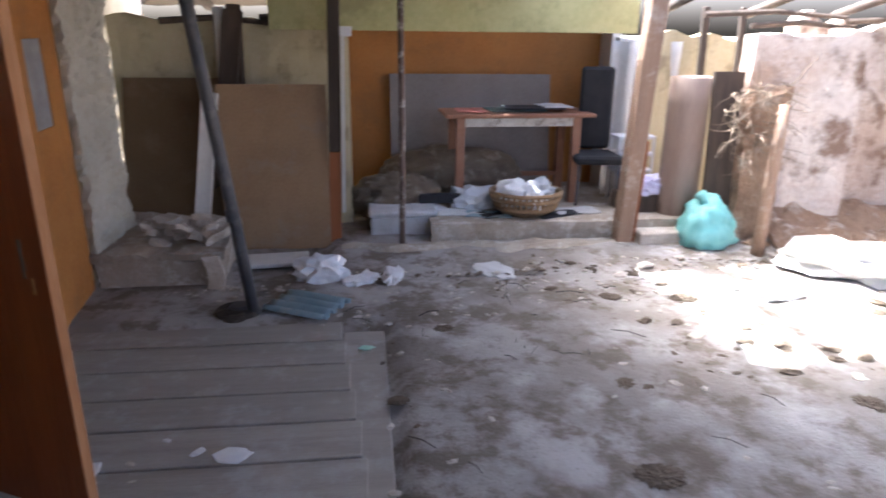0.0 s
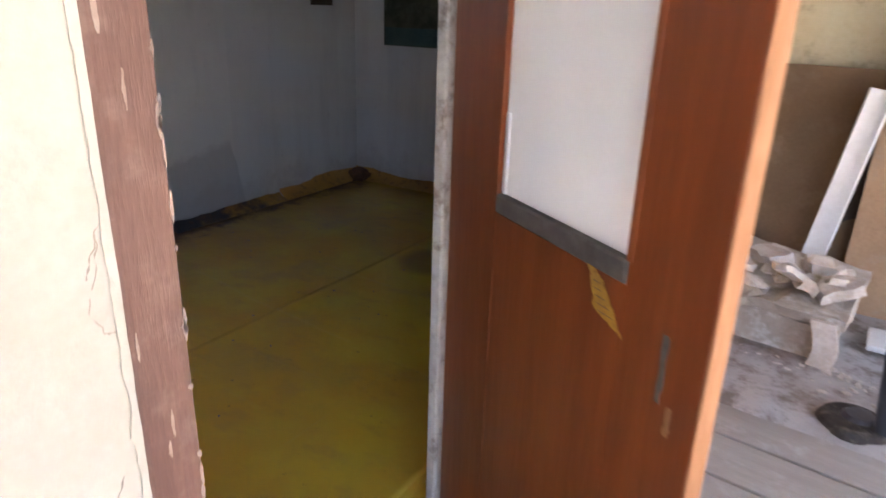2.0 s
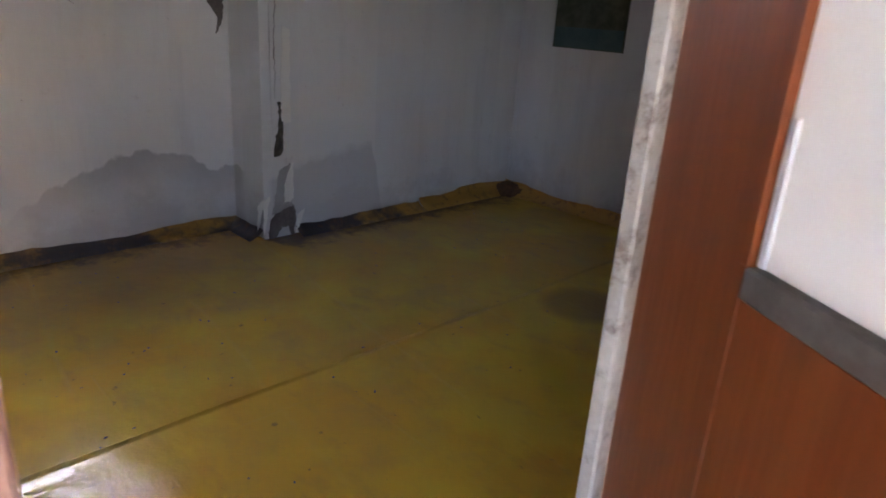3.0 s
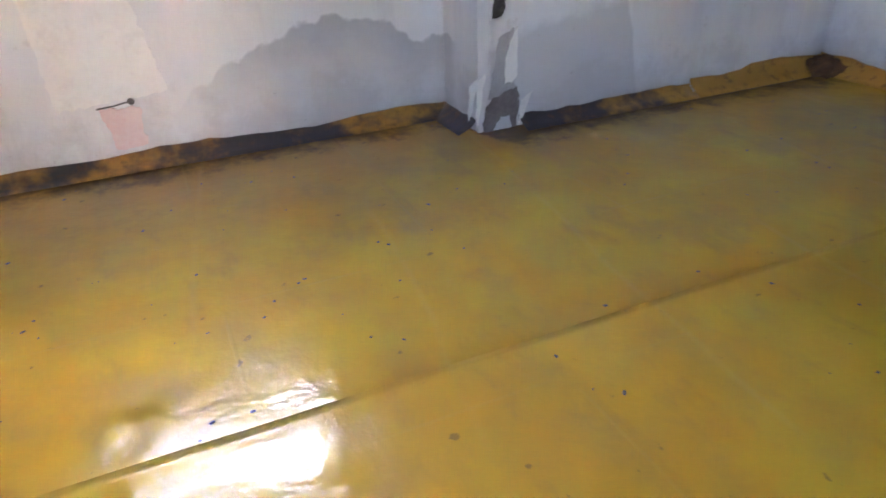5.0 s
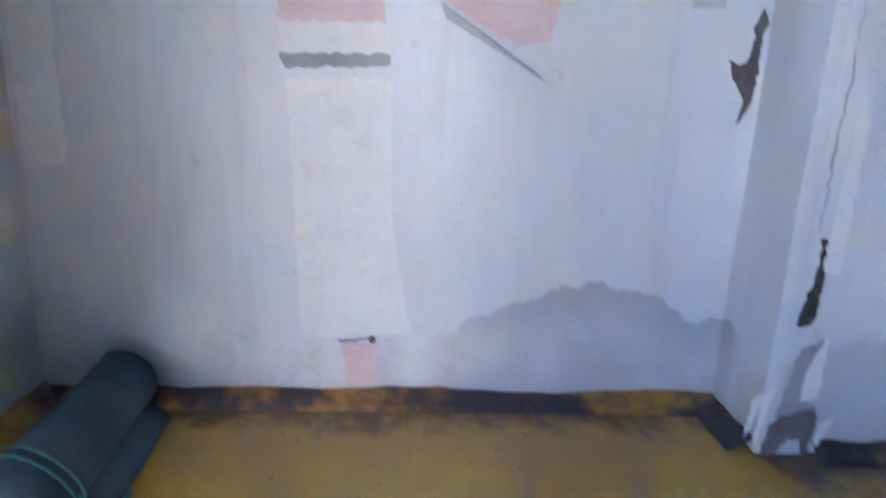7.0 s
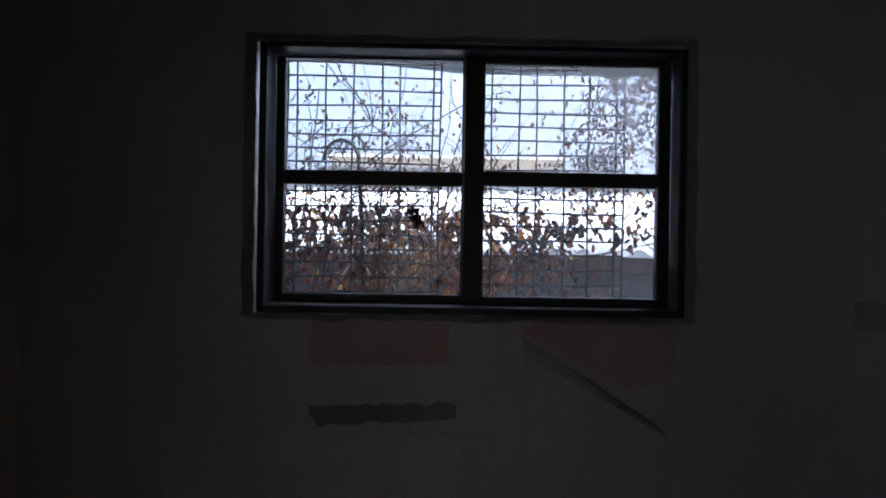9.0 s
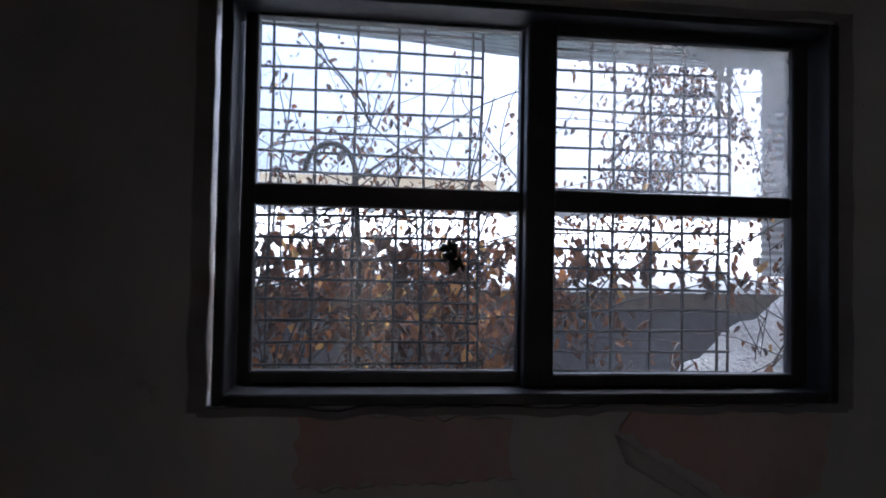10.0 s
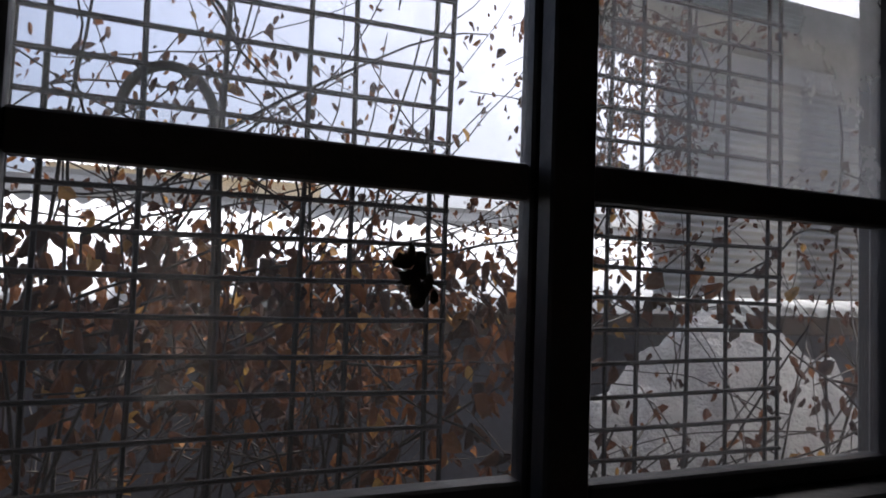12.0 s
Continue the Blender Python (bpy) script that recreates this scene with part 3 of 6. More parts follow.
upturn("baseboard_south", XW, YS, -0.15, YS, 0.06, 5.0)

# the overlapping second length of vinyl, with its curled edge
bm = bmesh.new()


def vinyl_edge(u, v):
    y = YS + 0.06 + u * (YN - YS - 0.5)
    w = noise.noise(Vector((y * 1.3, 7, 0)))
    x = -1.375 + 0.012 * w + v * 1.20
    return (x, y, 0.0035 + (0.005 + 0.006 * max(0, noise.noise(Vector((y * 2.1, 3, 0))))) * (1 - v) ** 40)


sheet(bm, 90, 48, vinyl_edge, 0.003)
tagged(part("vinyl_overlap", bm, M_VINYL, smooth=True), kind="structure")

# wooden corner post with torn paper and a dark slot
post = thing("corner_post", pose(XB, YA, 0), "papered corner post with torn grey paper and a dark slot", "post")
bm = bmesh.new()
box(bm, 0.0, 0.012, 0.05, 0.165, 0.0, CEIL, 0.002)
part("post_board", bm, M_WALL, post)
bm = bmesh.new()
box(bm, 0.0, 0.008, -0.004, 0.05, 0.0, CEIL, 0.002)
part("paper_edge", bm, M_WALL, post)
def ragged(bm, pts, plane_x, depth, step=0.012, seed=0.0):
    """A flat ragged patch on a wall of constant x: outline points (y, z), roughened."""
    out = []
    for (a, b), (c, d) in zip(pts, pts[1:] + pts[:1]):
        m = max(2, int(math.hypot(c - a, d - b) / step))
        for i in range(m):
            f = i / m
            q = Vector((a + (c - a) * f, b + (d - b) * f, seed))
            out.append((q.x + 0.012 * noise.noise(q * 40), q.y + 0.012 * noise.noise(q * 40 + Vector((9, 9, 9)))))
    vs = [bm.verts.new((plane_x + depth, y, z)) for y, z in out]
    f = bm.faces.new(vs)
    r = bmesh.ops.extrude_face_region(bm, geom=[f])
    bmesh.ops.translate(bm, vec=(-depth + 0.0005, 0, 0), verts=[v for v in r["geom"] if isinstance(v, bmesh.types.BMVert)])


def patch(name, pts, material, label, depth=0.004, x=XW, seed=0.0):
    bm = bmesh.new()
    ragged(bm, pts, x, depth, seed=seed)
    return tagged(part(name, bm, material), label, "wall patch")


def post_patch(name, pts, material, label, depth):
    """A ragged flat piece on the face of the corner post: outline points (y, z) from the post's foot."""
    bm = bmesh.new()
    ragged(bm, pts, 0.0, depth, 0.012, depth * 900)
    return part(name, bm, material, post, label)


post_patch("dark_slot", [(0.062, 0.45), (0.098, 0.458), (0.118, 0.49), (0.118, 0.60), (0.112, 0.74), (0.092, 0.74), (0.088, 0.60), (0.068, 0.53)], M_BURNT, "dark gap in the post", 0.0160)
post_patch("grey_layer", [(0.045, 0.14), (0.075, 0.30), (0.09, 0.38), (0.16, 0.41), (0.165, 0.16), (0.11, 0.12)], M_GREYP, "bare grey layer under the paper", 0.0135)
post_patch("torn_patch", [(0.018, 0.0), (0.03, 0.10), (0.06, 0.135), (0.10, 0.15), (0.13, 0.165), (0.175, 0.17), (0.185, 0.12), (0.178, 0.05), (0.172, 0.0), (0.15, 0.0), (0.14, 0.055), (0.10, 0.06), (0.06, 0.0)], M_TORN, "torn dark patch at the foot", 0.0165)
post_patch("paper_strip", [(0.115, 0.20), (0.12, 0.30), (0.15, 0.38), (0.172, 0.41), (0.172, 0.22), (0.15, 0.19)], M_CREAMP, "torn cream paper", 0.0175)
post_patch("paper_strip", [(0.105, 0.64), (0.16, 0.63), (0.164, 1.10), (0.12, 1.12)], M_CREAMP, "torn cream paper", 0.0170)
post_patch("split", [(0.074, 0.76), (0.078, 0.90), (0.075, 1.05), (0.083, 1.2), (0.080, 1.42), (0.079, 1.2), (0.070, 1.05), (0.074, 0.90)], M_GREYP, "thin dark split", 0.0150)
for k, (y0, w, z0, h, curl) in enumerate(((-0.055, 0.05, 0.06, 0.15, 0.022), (-0.02, 0.045, 0.02, 0.20, 0.016), (0.185, 0.06, 0.01, 0.11, 0.018))):
    bm = bmesh.new()
    sheet(bm, 10, 5, lambda u, v: (0.019 + curl * u * (1 - v) * 0.7, y0 + w * v * (0.25 + 0.75 * u) + 0.01 * noise.noise(Vector((u * 5, k, v * 3))), z0 + h * u + 0.025 * v), 0.0018)
    part("peeling_paper", bm, M_CREAMP, post, "curled piece of torn paper")


# patches and torn places on the window wall
patch("wall_paper_strip", [(1.49, 0.24), (1.88, 0.27), (1.80, 0.7), (1.79, 1.16), (1.45, 1.14), (1.47, 0.7)], M_CREAMP, "lighter cream paper strip below the window", 0.0035, seed=1)
patch("pink_paper_patch", [(1.43, 1.32), (1.77, 1.33), (1.765, 1.425), (1.43, 1.435)], M_PINKW, "faded pink paper patch under the window sill", 0.006, seed=2)
patch("cream_paper_patch", [(1.435, 1.225), (1.785, 1.235), (1.775, 1.328), (1.432, 1.318)], M_CREAMP, "cream paper patch under the pink one", 0.006, seed=3)
patch("bare_slot", [(1.44, 1.175), (1.79, 1.195), (1.785, 1.235), (1.60, 1.228), (1.435, 1.222)], M_GREYP, "bare dark slot where paper came away", 0.005, seed=4)
patch("pink_paper_patch", [(1.95, 1.40), (2.20, 1.27), (2.31, 1.30), (2.325, 1.43), (1.97, 1.435)], M_PINKW, "faded pink paper patch under the sill corner", 0.005, seed=5)
patch("pink_paper_patch", [(1.655, 0.07), (1.76, 0.08), (1.765, 0.225), (1.625, 0.235)], M_PINKW, "small pink paper patch near the floor", 0.006, seed=6)
patch("torn_hole", [(2.965, 1.045), (2.975, 1.13), (2.925, 1.21), (2.905, 1.26), (2.965, 1.25), (2.985, 1.31), (2.975, 1.37), (3.0, 1.43), (3.022, 1.38), (3.005, 1.31), (3.01, 1.22), (3.0, 1.12)], M_TORN, "dark torn hole in the wallpaper beside the corner", 0.005, seed=7)
patch("grey_patch", [(2.76, 1.42), (2.87, 1.42), (2.87, 1.49), (2.76, 1.49)], M_FAINT, "small grey smear on the wallpaper", 0.0025, seed=8)
patch("wall_paper_strip", [(0.60, 0.82), (0.74, 0.84), (0.73, 1.46), (0.60, 1.45)], M_CREAMP, "pale paper strip beside the corner", 0.0035, seed=9)
bm = bmesh.new()
sheet(bm, 12, 5, lambda u, v: (XW + 0.004 + 0.03 * v * u + 0.012 * math.sin(u * 3), 1.94 + 0.33 * u + 0.02 * v, 1.40 - 0.21 * u - 0.05 * v * (1 - 0.5 * u)), 0.0015)
tagged(part("paper_flap", bm, M_FAINT, smooth=True), "grey torn flap of wallpaper hanging below the window", "wallpaper")
bm = bmesh.new()
tube(bm, [(XW + 0.001, 1.738, 0.25), (XW + 0.03, 1.742, 0.255)], 0.006, 6)
tube(bm, [(XW + 0.03, 1.742, 0.255), (XW + 0.034, 1.742, 0.256)], 0.013, 8)
solid("nail", bm, M_TORN, I4, "dark iron nail in the wall", "nail")
bm = bmesh.new()
tube(bm, [(XW + 0.006, 1.62, 0.236), (XW + 0.007, 1.68, 0.241), (XW + 0.008, 1.735, 0.25)], 0.003, 5)
solid("wire", bm, M_TORN, I4, "thin dark wire on the nail", "wire")

# calendar and small papers on the far walls
cal = thing("calendar", pose(-2.17, YN - 0.002, 1.36), "dark green and black picture calendar on the wall", "calendar")
bm = bmesh.new()
box(bm, -0.27, 0.27, -0.006, 0.0, -0.30, 0.30, 0.001)
part("picture", bm, M_POSTER, cal)
bm = bmesh.new()
box(bm, -0.26, 0.26, -0.0095, -0.0062, -0.295, -0.17, 0.001)
part("strip", bm, M_GREENB, cal, "paler lower strip")
bm = bmesh.new()
box(bm, XB + 0.001, XB + 0.006, 4.55, 4.78, 1.33, 1.48, 0.001)
solid("photo_card", bm, M_DARKW, I4, "small dark card pinned on the wallpaper", "card")

# rotten clump where the vinyl rides up in the corner
bm = bmesh.new()
vs = lump(bm, (0.17, 0.17, 0.12), 41, 0.3, 2.6, 4)
solid("rotten_clump", bm, M_ROT, pose(XB + 0.085, YN - 0.085, 0.0), "dark brown rotten clump in the corner", "clump", smooth=True)

# rolled mat on the floor by the wall, tied with string
roll = thing("rolled_mat", pose(-2.93, 0.905, 0.0, 0, 0, 2), "blue-grey rolled foam mat tied with green string", "mat")
bm = bmesh.new()


def mat_roll(u, v):
    a = v * 2 * math.pi * 2.4
    r = 0.03 + 0.037 * a / (2 * math.pi) + 0.006 * noise.noise(Vector((u * 4, a * 0.3, 1)))
    return (u * 1.55, r * math.cos(a - 0.6), 0.118 + r * math.sin(a - 0.6) * 0.98)


sheet(bm, 20, 60, mat_roll, 0.012)
part("roll", bm, M_MAT, roll, smooth=True)
bm = bmesh.new()
sheet(bm, 14, 8, lambda u, v: (0.02 + u * 1.4 + 0.05 * v, 0.06 + 0.11 * v + 0.012 * math.sin(u * 9), 0.02 + 0.09 * (1 - v) ** 1.5 + 0.012 * math.sin(u * 6 + v)), 0.008)
part("flap", bm, M_MAT, roll, "loose outer flap", smooth=True)
bm = bmesh.new()
sheet(bm, 14, 6, lambda u, v: (0.45 + u * 1.0, 0.05 + 0.13 * v + 0.012 * math.sin(u * 8), 0.006 + 0.05 * (1 - v) ** 2 + 0.01 * math.sin(u * 7)), 0.005)
part("lining", bm, M_MATIN, roll, "bright teal lining", smooth=True)
for k, xx in enumerate((0.62, 0.66)):
    bm = bmesh.new()
    tube(bm, [(xx + 0.02 * math.sin(a * 2), 0.133 * math.cos(a), 0.121 + 0.133 * max(math.sin(a), -0.86)) for a in [i * 2 * math.pi / 20 for i in range(21)]], 0.004, 5)
    part("string", bm, M_STRING, roll)
bm = bmesh.new()
tube(bm, [(0.64, 0.13, 0.13), (0.70, 0.17, 0.10), (0.74, 0.20, 0.05), (0.80, 0.215, 0.016)], 0.004, 5)
part("string_end", bm, M_STRING, roll)

# grit on the vinyl
bm = bmesh.new()
rnd = random.Random(5)
for i in range(170):
    x, y, s = rnd.uniform(-2.95, -0.4), rnd.uniform(0.9, 4.6), rnd.uniform(0.002, 0.007)
    vs = lump(bm, (s * 2.2, s * 1.4, s * 0.6), i, 0.4, 3, 1)
    bmesh.ops.transform(bm, matrix=pose(x, y, 0.005 if x > -1.39 and x < -0.9 else 0.001, 0, 0, rnd.uniform(0, 180)), verts=vs)
ob = part("floor_grit", bm, M_TORN)
tagged(ob, "dark crumbs and grit scattered on the vinyl", "grit", kind="stuff")

# ---- window ----
win = tagged(new("window_1"), "dark two-leaf sliding window with dusty panes", "window", kind="structure")
win.location = (XW, 0, 0)
FR = 0.035


def bar(bm, y0, y1, z0, z1, x0, x1):
    box(bm, x0, x1, y0, y1, z0, z1, 0.003)


bm = bmesh.new()
bar(bm, WY0, WY0 + 0.018, WZ0, WZ1, -0.104, 0.012)
bar(bm, WY1 - 0.018, WY1, WZ0, WZ1, -0.104, 0.012)
bar(bm, WY0 + 0.018, WY1 - 0.018, WZ0, WZ0 + 0.018, -0.104, 0.012)
bar(bm, WY0 + 0.018, WY1 - 0.018, WZ1 - 0.012, WZ1, -0.104, 0.012)
part("window_frame", bm, M_ALU, win)


def leaf(name, y0, y1, gy0, gy1, x, top, low_glass, high_glass):
    """A sliding leaf from y0 to y1 with panes from gy0 to gy1."""
    bm = bmesh.new()
    z0, z1 = WZ0 + 0.019, WZ1 - 0.013
    bar(bm, y0, gy0, z0, z1, x - 0.014, x + 0.014)
    bar(bm, gy1, y1, z0, z1, x - 0.014, x + 0.014)
    bar(bm, gy0, gy1, z0, 1.490, x - 0.014, x + 0.014)
    bar(bm, gy0, gy1, top, z1, x - 0.014, x + 0.014)
    bar(bm, gy0, gy1, 1.766, 1.802, x - 0.012, x + 0.012)
    ob = part(name, bm, M_ALU, win)
    for (a, b), gm in (((1.490, 1.766), low_glass), ((1.802, top), high_glass)):
        bm = bmesh.new()
        box(bm, x - 0.002, x + 0.002, gy0 - 0.003, gy1 + 0.003, a - 0.003, b + 0.003)
        part("pane", bm, gm, ob)
    return ob


leaf("sash", 1.322, 1.846, 1.344, 1.793, -0.082, 2.084, M_GLASS_A, M_GLASS_B)
leaf("sash", 1.797, 2.312, 1.848, 2.281, -0.050, 2.068, M_GLASS_D, M_GLASS_C)
bm = bmesh.new()
sheet(bm, 40, 3, lambda u, v: (0.003 + 0.004 * v, WY0 - 0.02 + u * (WY1 - WY0 + 0.04), WZ0 - 0.016 + 0.014 * v + 0.009 * noise.fractal(Vector((u * 9, 4, 0)), 0.7, 2.0, 4)), 0.006)
part("window_sill", bm, M_GREYP, win, "ragged plaster edge below the frame")
for yy, s in ((WY0 - 0.022, 1), (WY1 + 0.012, 2)):
    bm = bmesh.new()
    sheet(bm, 30, 2, lambda u, v: (0.005 + 0.004 * v, yy + (v - 0.5) * 0.028 + 0.005 * noise.noise(Vector((u * 9, s, 0))), WZ0 - 0.01 + u * (WZ1 - WZ0 + 0.03)), 0.005)
    part("plaster_edge", bm, M_GREYP, win)
bm = bmesh.new()
sheet(bm, 30, 2, lambda u, v: (0.005 + 0.004 * v, WY0 - 0.02 + u * (WY1 - WY0 + 0.04), WZ1 + 0.006 + 0.012 * v + 0.006 * noise.noise(Vector((u * 9, 8, 0)))), 0.005)
part("plaster_edge", bm, M_GREYP, win)
# dead moth-like scrap caught on the pane
scrap = thing("dry_insect_scrap", pose(XW - 0.076, 1.672, 1.68), "black dry insect remains stuck to the pane", "scrap")
for i in range(11):
    bm = bmesh.new()
    vs = lump(bm, (0.004, 0.008 + 0.007 * (i % 3), 0.014), i, 0.6, 4, 2, False)
    bmesh.ops.translate(bm, vec=(0, 0.010 * math.sin(i * 2.3) + 0.0016 * i, 0.028 - 0.0046 * i), verts=vs)
    part("fragment", bm, M_BURNT, scrap)

# ---- outside the window ----
setting("ground", [(-400, 400, -400, 400, -0.6, -0.40)], plain("yard_earth", (0.20, 0.17, 0.13), (0.13, 0.11, 0.085), 0.6, 12, 0.95, 0.8, vary=0, dist=0.03))
grid = thing("window_grille", pose(XW - 0.15, 0, 0), "rusty welded wire mesh fixed outside the window", "grille")


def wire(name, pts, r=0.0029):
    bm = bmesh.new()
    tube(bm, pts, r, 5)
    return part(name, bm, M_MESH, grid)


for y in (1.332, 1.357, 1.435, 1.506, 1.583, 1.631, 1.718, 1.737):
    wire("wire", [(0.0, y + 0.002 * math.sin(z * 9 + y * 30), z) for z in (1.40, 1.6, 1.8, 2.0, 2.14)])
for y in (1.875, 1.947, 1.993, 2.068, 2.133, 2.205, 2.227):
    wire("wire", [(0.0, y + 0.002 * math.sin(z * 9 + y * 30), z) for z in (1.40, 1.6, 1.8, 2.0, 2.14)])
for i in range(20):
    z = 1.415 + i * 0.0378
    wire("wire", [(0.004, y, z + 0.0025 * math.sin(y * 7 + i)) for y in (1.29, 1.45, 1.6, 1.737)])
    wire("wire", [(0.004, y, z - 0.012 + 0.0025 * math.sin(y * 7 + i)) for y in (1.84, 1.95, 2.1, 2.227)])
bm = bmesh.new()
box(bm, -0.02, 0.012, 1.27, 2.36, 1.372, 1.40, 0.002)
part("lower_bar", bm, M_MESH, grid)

# pale ribbed awning strip hanging across the top of the window
aw = thing("awning_strip", pose(XW - 0.25, 0, 0), "pale ribbed plastic awning edge above the window", "awning")
bm = bmesh.new()
sheet(bm, 60, 24, lambda u, v: (0.003 * math.sin(v * 12 * math.pi), 1.1 + 1.9 * u, 2.094 + 0.055 * max(0.0, 1 - u * 2.6) + 0.010 * u + 0.004 * noise.noise(Vector((u * 9, 1, 0))) + 0.05 * v), 0.002)
part("strip", bm, M_AWNING, aw)
for y in (1.16, 2.7):
    bm = bmesh.new()
    tube(bm, [(0.006, y, 2.13), (0.05, y, 2.3), (0.138, y, 2.42)], 0.005, 6)
    part("bracket", bm, M_MESH, aw)

# grey yard wall, shade darkened into its colour, with a coping of old corrugated slate
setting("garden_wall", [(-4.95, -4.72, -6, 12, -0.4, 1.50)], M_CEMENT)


def corrugated(bm, x0, z0, x1, z1, y0, y1, wave=0.135, amp=0.018, along=40):
    n = int((y1 - y0) / wave * 8)
    sheet(bm, 3, n, lambda u, v: (x0 + (x1 - x0) * u, y0 + (y1 - y0) * v, z0 + (z1 - z0) * u + amp * math.cos(2 * math.pi * (y1 - y0) * v / wave)), 0.006)


shed = thing("slate_roof", pose(-4.6, 0, 1.60), "pale corrugated slate roof above the yard wall", "roof")
for k in range(9):
    bm = bmesh.new()
    corrugated(bm, 0.0, 0.005 * (k % 2), -1.9, 0.44 + 0.005 * (k % 2), -3.5 + k * 0.945, -3.5 + k * 0.945 + 0.96)
    part("slate_sheet", bm, M_SLATE, shed, smooth=True)
bm = bmesh.new()
box(bm, -0.2, -0.05, -3.5, 5.0, -0.10, -0.022, 0.004)
part("roof_boarding", bm, M_DARKW, shed)

fence = thing("sheet_fence", pose(-8.2, 0, -0.4), "grey corrugated sheet fence behind the roof", "fence")
for k in range(12):
    bm = bmesh.new()
    sheet(bm, 60, 2, lambda u, v: (0.012 * math.sin(u * 2 * math.pi * 14), -6 + k * 1.3, 0.3 + u * (2.42 + 0.06 * (k % 3))) if v < 0.5 else (0.012 * math.sin(u * 2 * math.pi * 14), -6 + k * 1.3 + 1.29, 0.3 + u * (2.42 + 0.06 * (k % 3))), 0.004)
    part("sheet", bm, M_CEMENT2, fence)
for k in range(13):
    bm = bmesh.new()
    box(bm, -0.08, -0.02, -6.03 + k * 1.3, -5.97 + k * 1.3, 0, 2.6, 0.004)
    part("post", bm, M_DARKW, fence)

# lean-to screen of ribbed grey sheet with its eave board
lean = thing("ribbed_screen", pose(-4.57, 0, 0), "grey ribbed sheet screen under a pale eave board", "screen")
for k in range(4):
    bm = bmesh.new()
    y0 = 3.17 + 0.78 * k
    sheet(bm, 180, 1, lambda u, v: (0.008 * math.sin(u * 2 * math.pi * 30) + 0.004 * (k % 2), y0 + 0.80 * v, 1.66 + 1.0 * u), 0.003)
    part("sheet", bm, M_CEMENT2, lean, smooth=True)
for y in (4.7, 6.2):
    bm = bmesh.new()
    box(bm, -0.08, -0.02, y, y + 0.06, -0.4, 2.62, 0.004)
    part("post", bm, M_DARKW, lean)
bm = bmesh.new()
box(bm, -0.06, -0.02, 3.17, 4.69, 1.70, 1.74, 0.004)
part("rail", bm, M_DARKW, lean)
bm = bmesh.new()
box(bm, 0.012, 0.05, 2.75, 6.3, 2.56, 2.64, 0.004)
part("eave_board", bm, M_SLATE, lean)
bm = bmesh.new()
sheet(bm, 90, 12, lambda u, v: (0.26 - 0.32 * v, 2.75 + 3.55 * u, 2.70 - 0.05 * v + 0.01 * math.cos(v * 12 * math.pi)), 0.005)
part("roof_sheet", bm, M_CEMENT2, lean)

# Unseen overhang added to hold the sun off the panes and out of the room.
setting("roof_eave", [(XW - 0.62, XW - 0.11, -0.6, 6.0, 2.47, 2.53)], M_ROOF)

# white crumbled heap
bm = bmesh.new()


def heap_pt(u, v):
    a, k = u * 2 * math.pi, v
    rad = k * 1.25
    x, y = rad * math.cos(a) * 0.36, rad * math.sin(a)
    q = Vector((x * 2.2, y * 2.2, 3))
    z = 2.02 - 1.98 * k ** 2.2 + 0.12 * noise.fractal(q * 1.5, 0.6, 2.0, 6) * min(1, k * 4)
    return (x, y, max(z, 0.0))


for ring in range(36):
    row = [bm.verts.new(heap_pt(i / 72, ring / 36 + 0.004)) for i in range(72)]
    if ring:
        for i in range(72):
            bm.faces.new((last[i], last[(i + 1) % 72], row[(i + 1) % 72], row[i]))
    else:
        bm.faces.new(row)
    last = row
bm.faces.new(last[::-1])
heap = solid("lime_heap", bm, M_SNOW, pose(-4.22, 3.16, -0.42), "white crumbled lime heap against the yard wall", "heap", smooth=True)

# far house, beige with a corrugated roof and windows
house = thing("house", pose(-34.0, 2.0, -0.4), "beige two-storey house behind the yards", "house")
bm = bmesh.new()
box(bm, -6, 0, -5.5, 6, 0, 6.5, 0.02)
part("wall", bm, M_BEIGE, house)
bm = bmesh.new()
corrugated(bm, 0.6, 6.45, -6.4, 7.5, -6.1, 6.6, 0.25, 0.04)
part("roof", bm, M_SLATE, house)
for yy in (-4.2, -1.6, 1.2):
    for zz in (1.2, 4.2):
        bm = bmesh.new()
        box(bm, -0.05, 0.03, yy, yy + 1.3, zz, zz + 1.2, 0.01)
        w = part("window", bm, M_WHITEW, house)
        bm = bmesh.new()
        box(bm, 0.03, 0.036, yy + 0.08, yy + 1.22, zz + 0.08, zz + 1.12)
        part("pane", bm, M_BLACKP, w)

# dry vines between the grille and the wall
vine = thing("dry_vine", pose(-3.6, 1.8, -0.4), "dry brown climbing vine with curled dead leaves", "vine")
rnd = random.Random(11)
stems = []


def climb(p, d, length, r, wander, bm):
    pts, rad = [Vector(p)], [r]
    d = Vector(d).normalized()
    n = max(5, int(length / 0.06))
    for i in range(n):
        d = (d + Vector((rnd.uniform(-1, 1) * 0.5, rnd.uniform(-1, 1), rnd.uniform(-0.7, 0.7))) * wander).normalized()
        q = pts[-1] + d * length / n
        q.x = min(max(q.x, -0.85), 0.30)
        pts.append(q), rad.append(r * (1 - 0.6 * i / n))
    tube(bm, pts, rad, 5)
    stems.append(pts)
    return pts


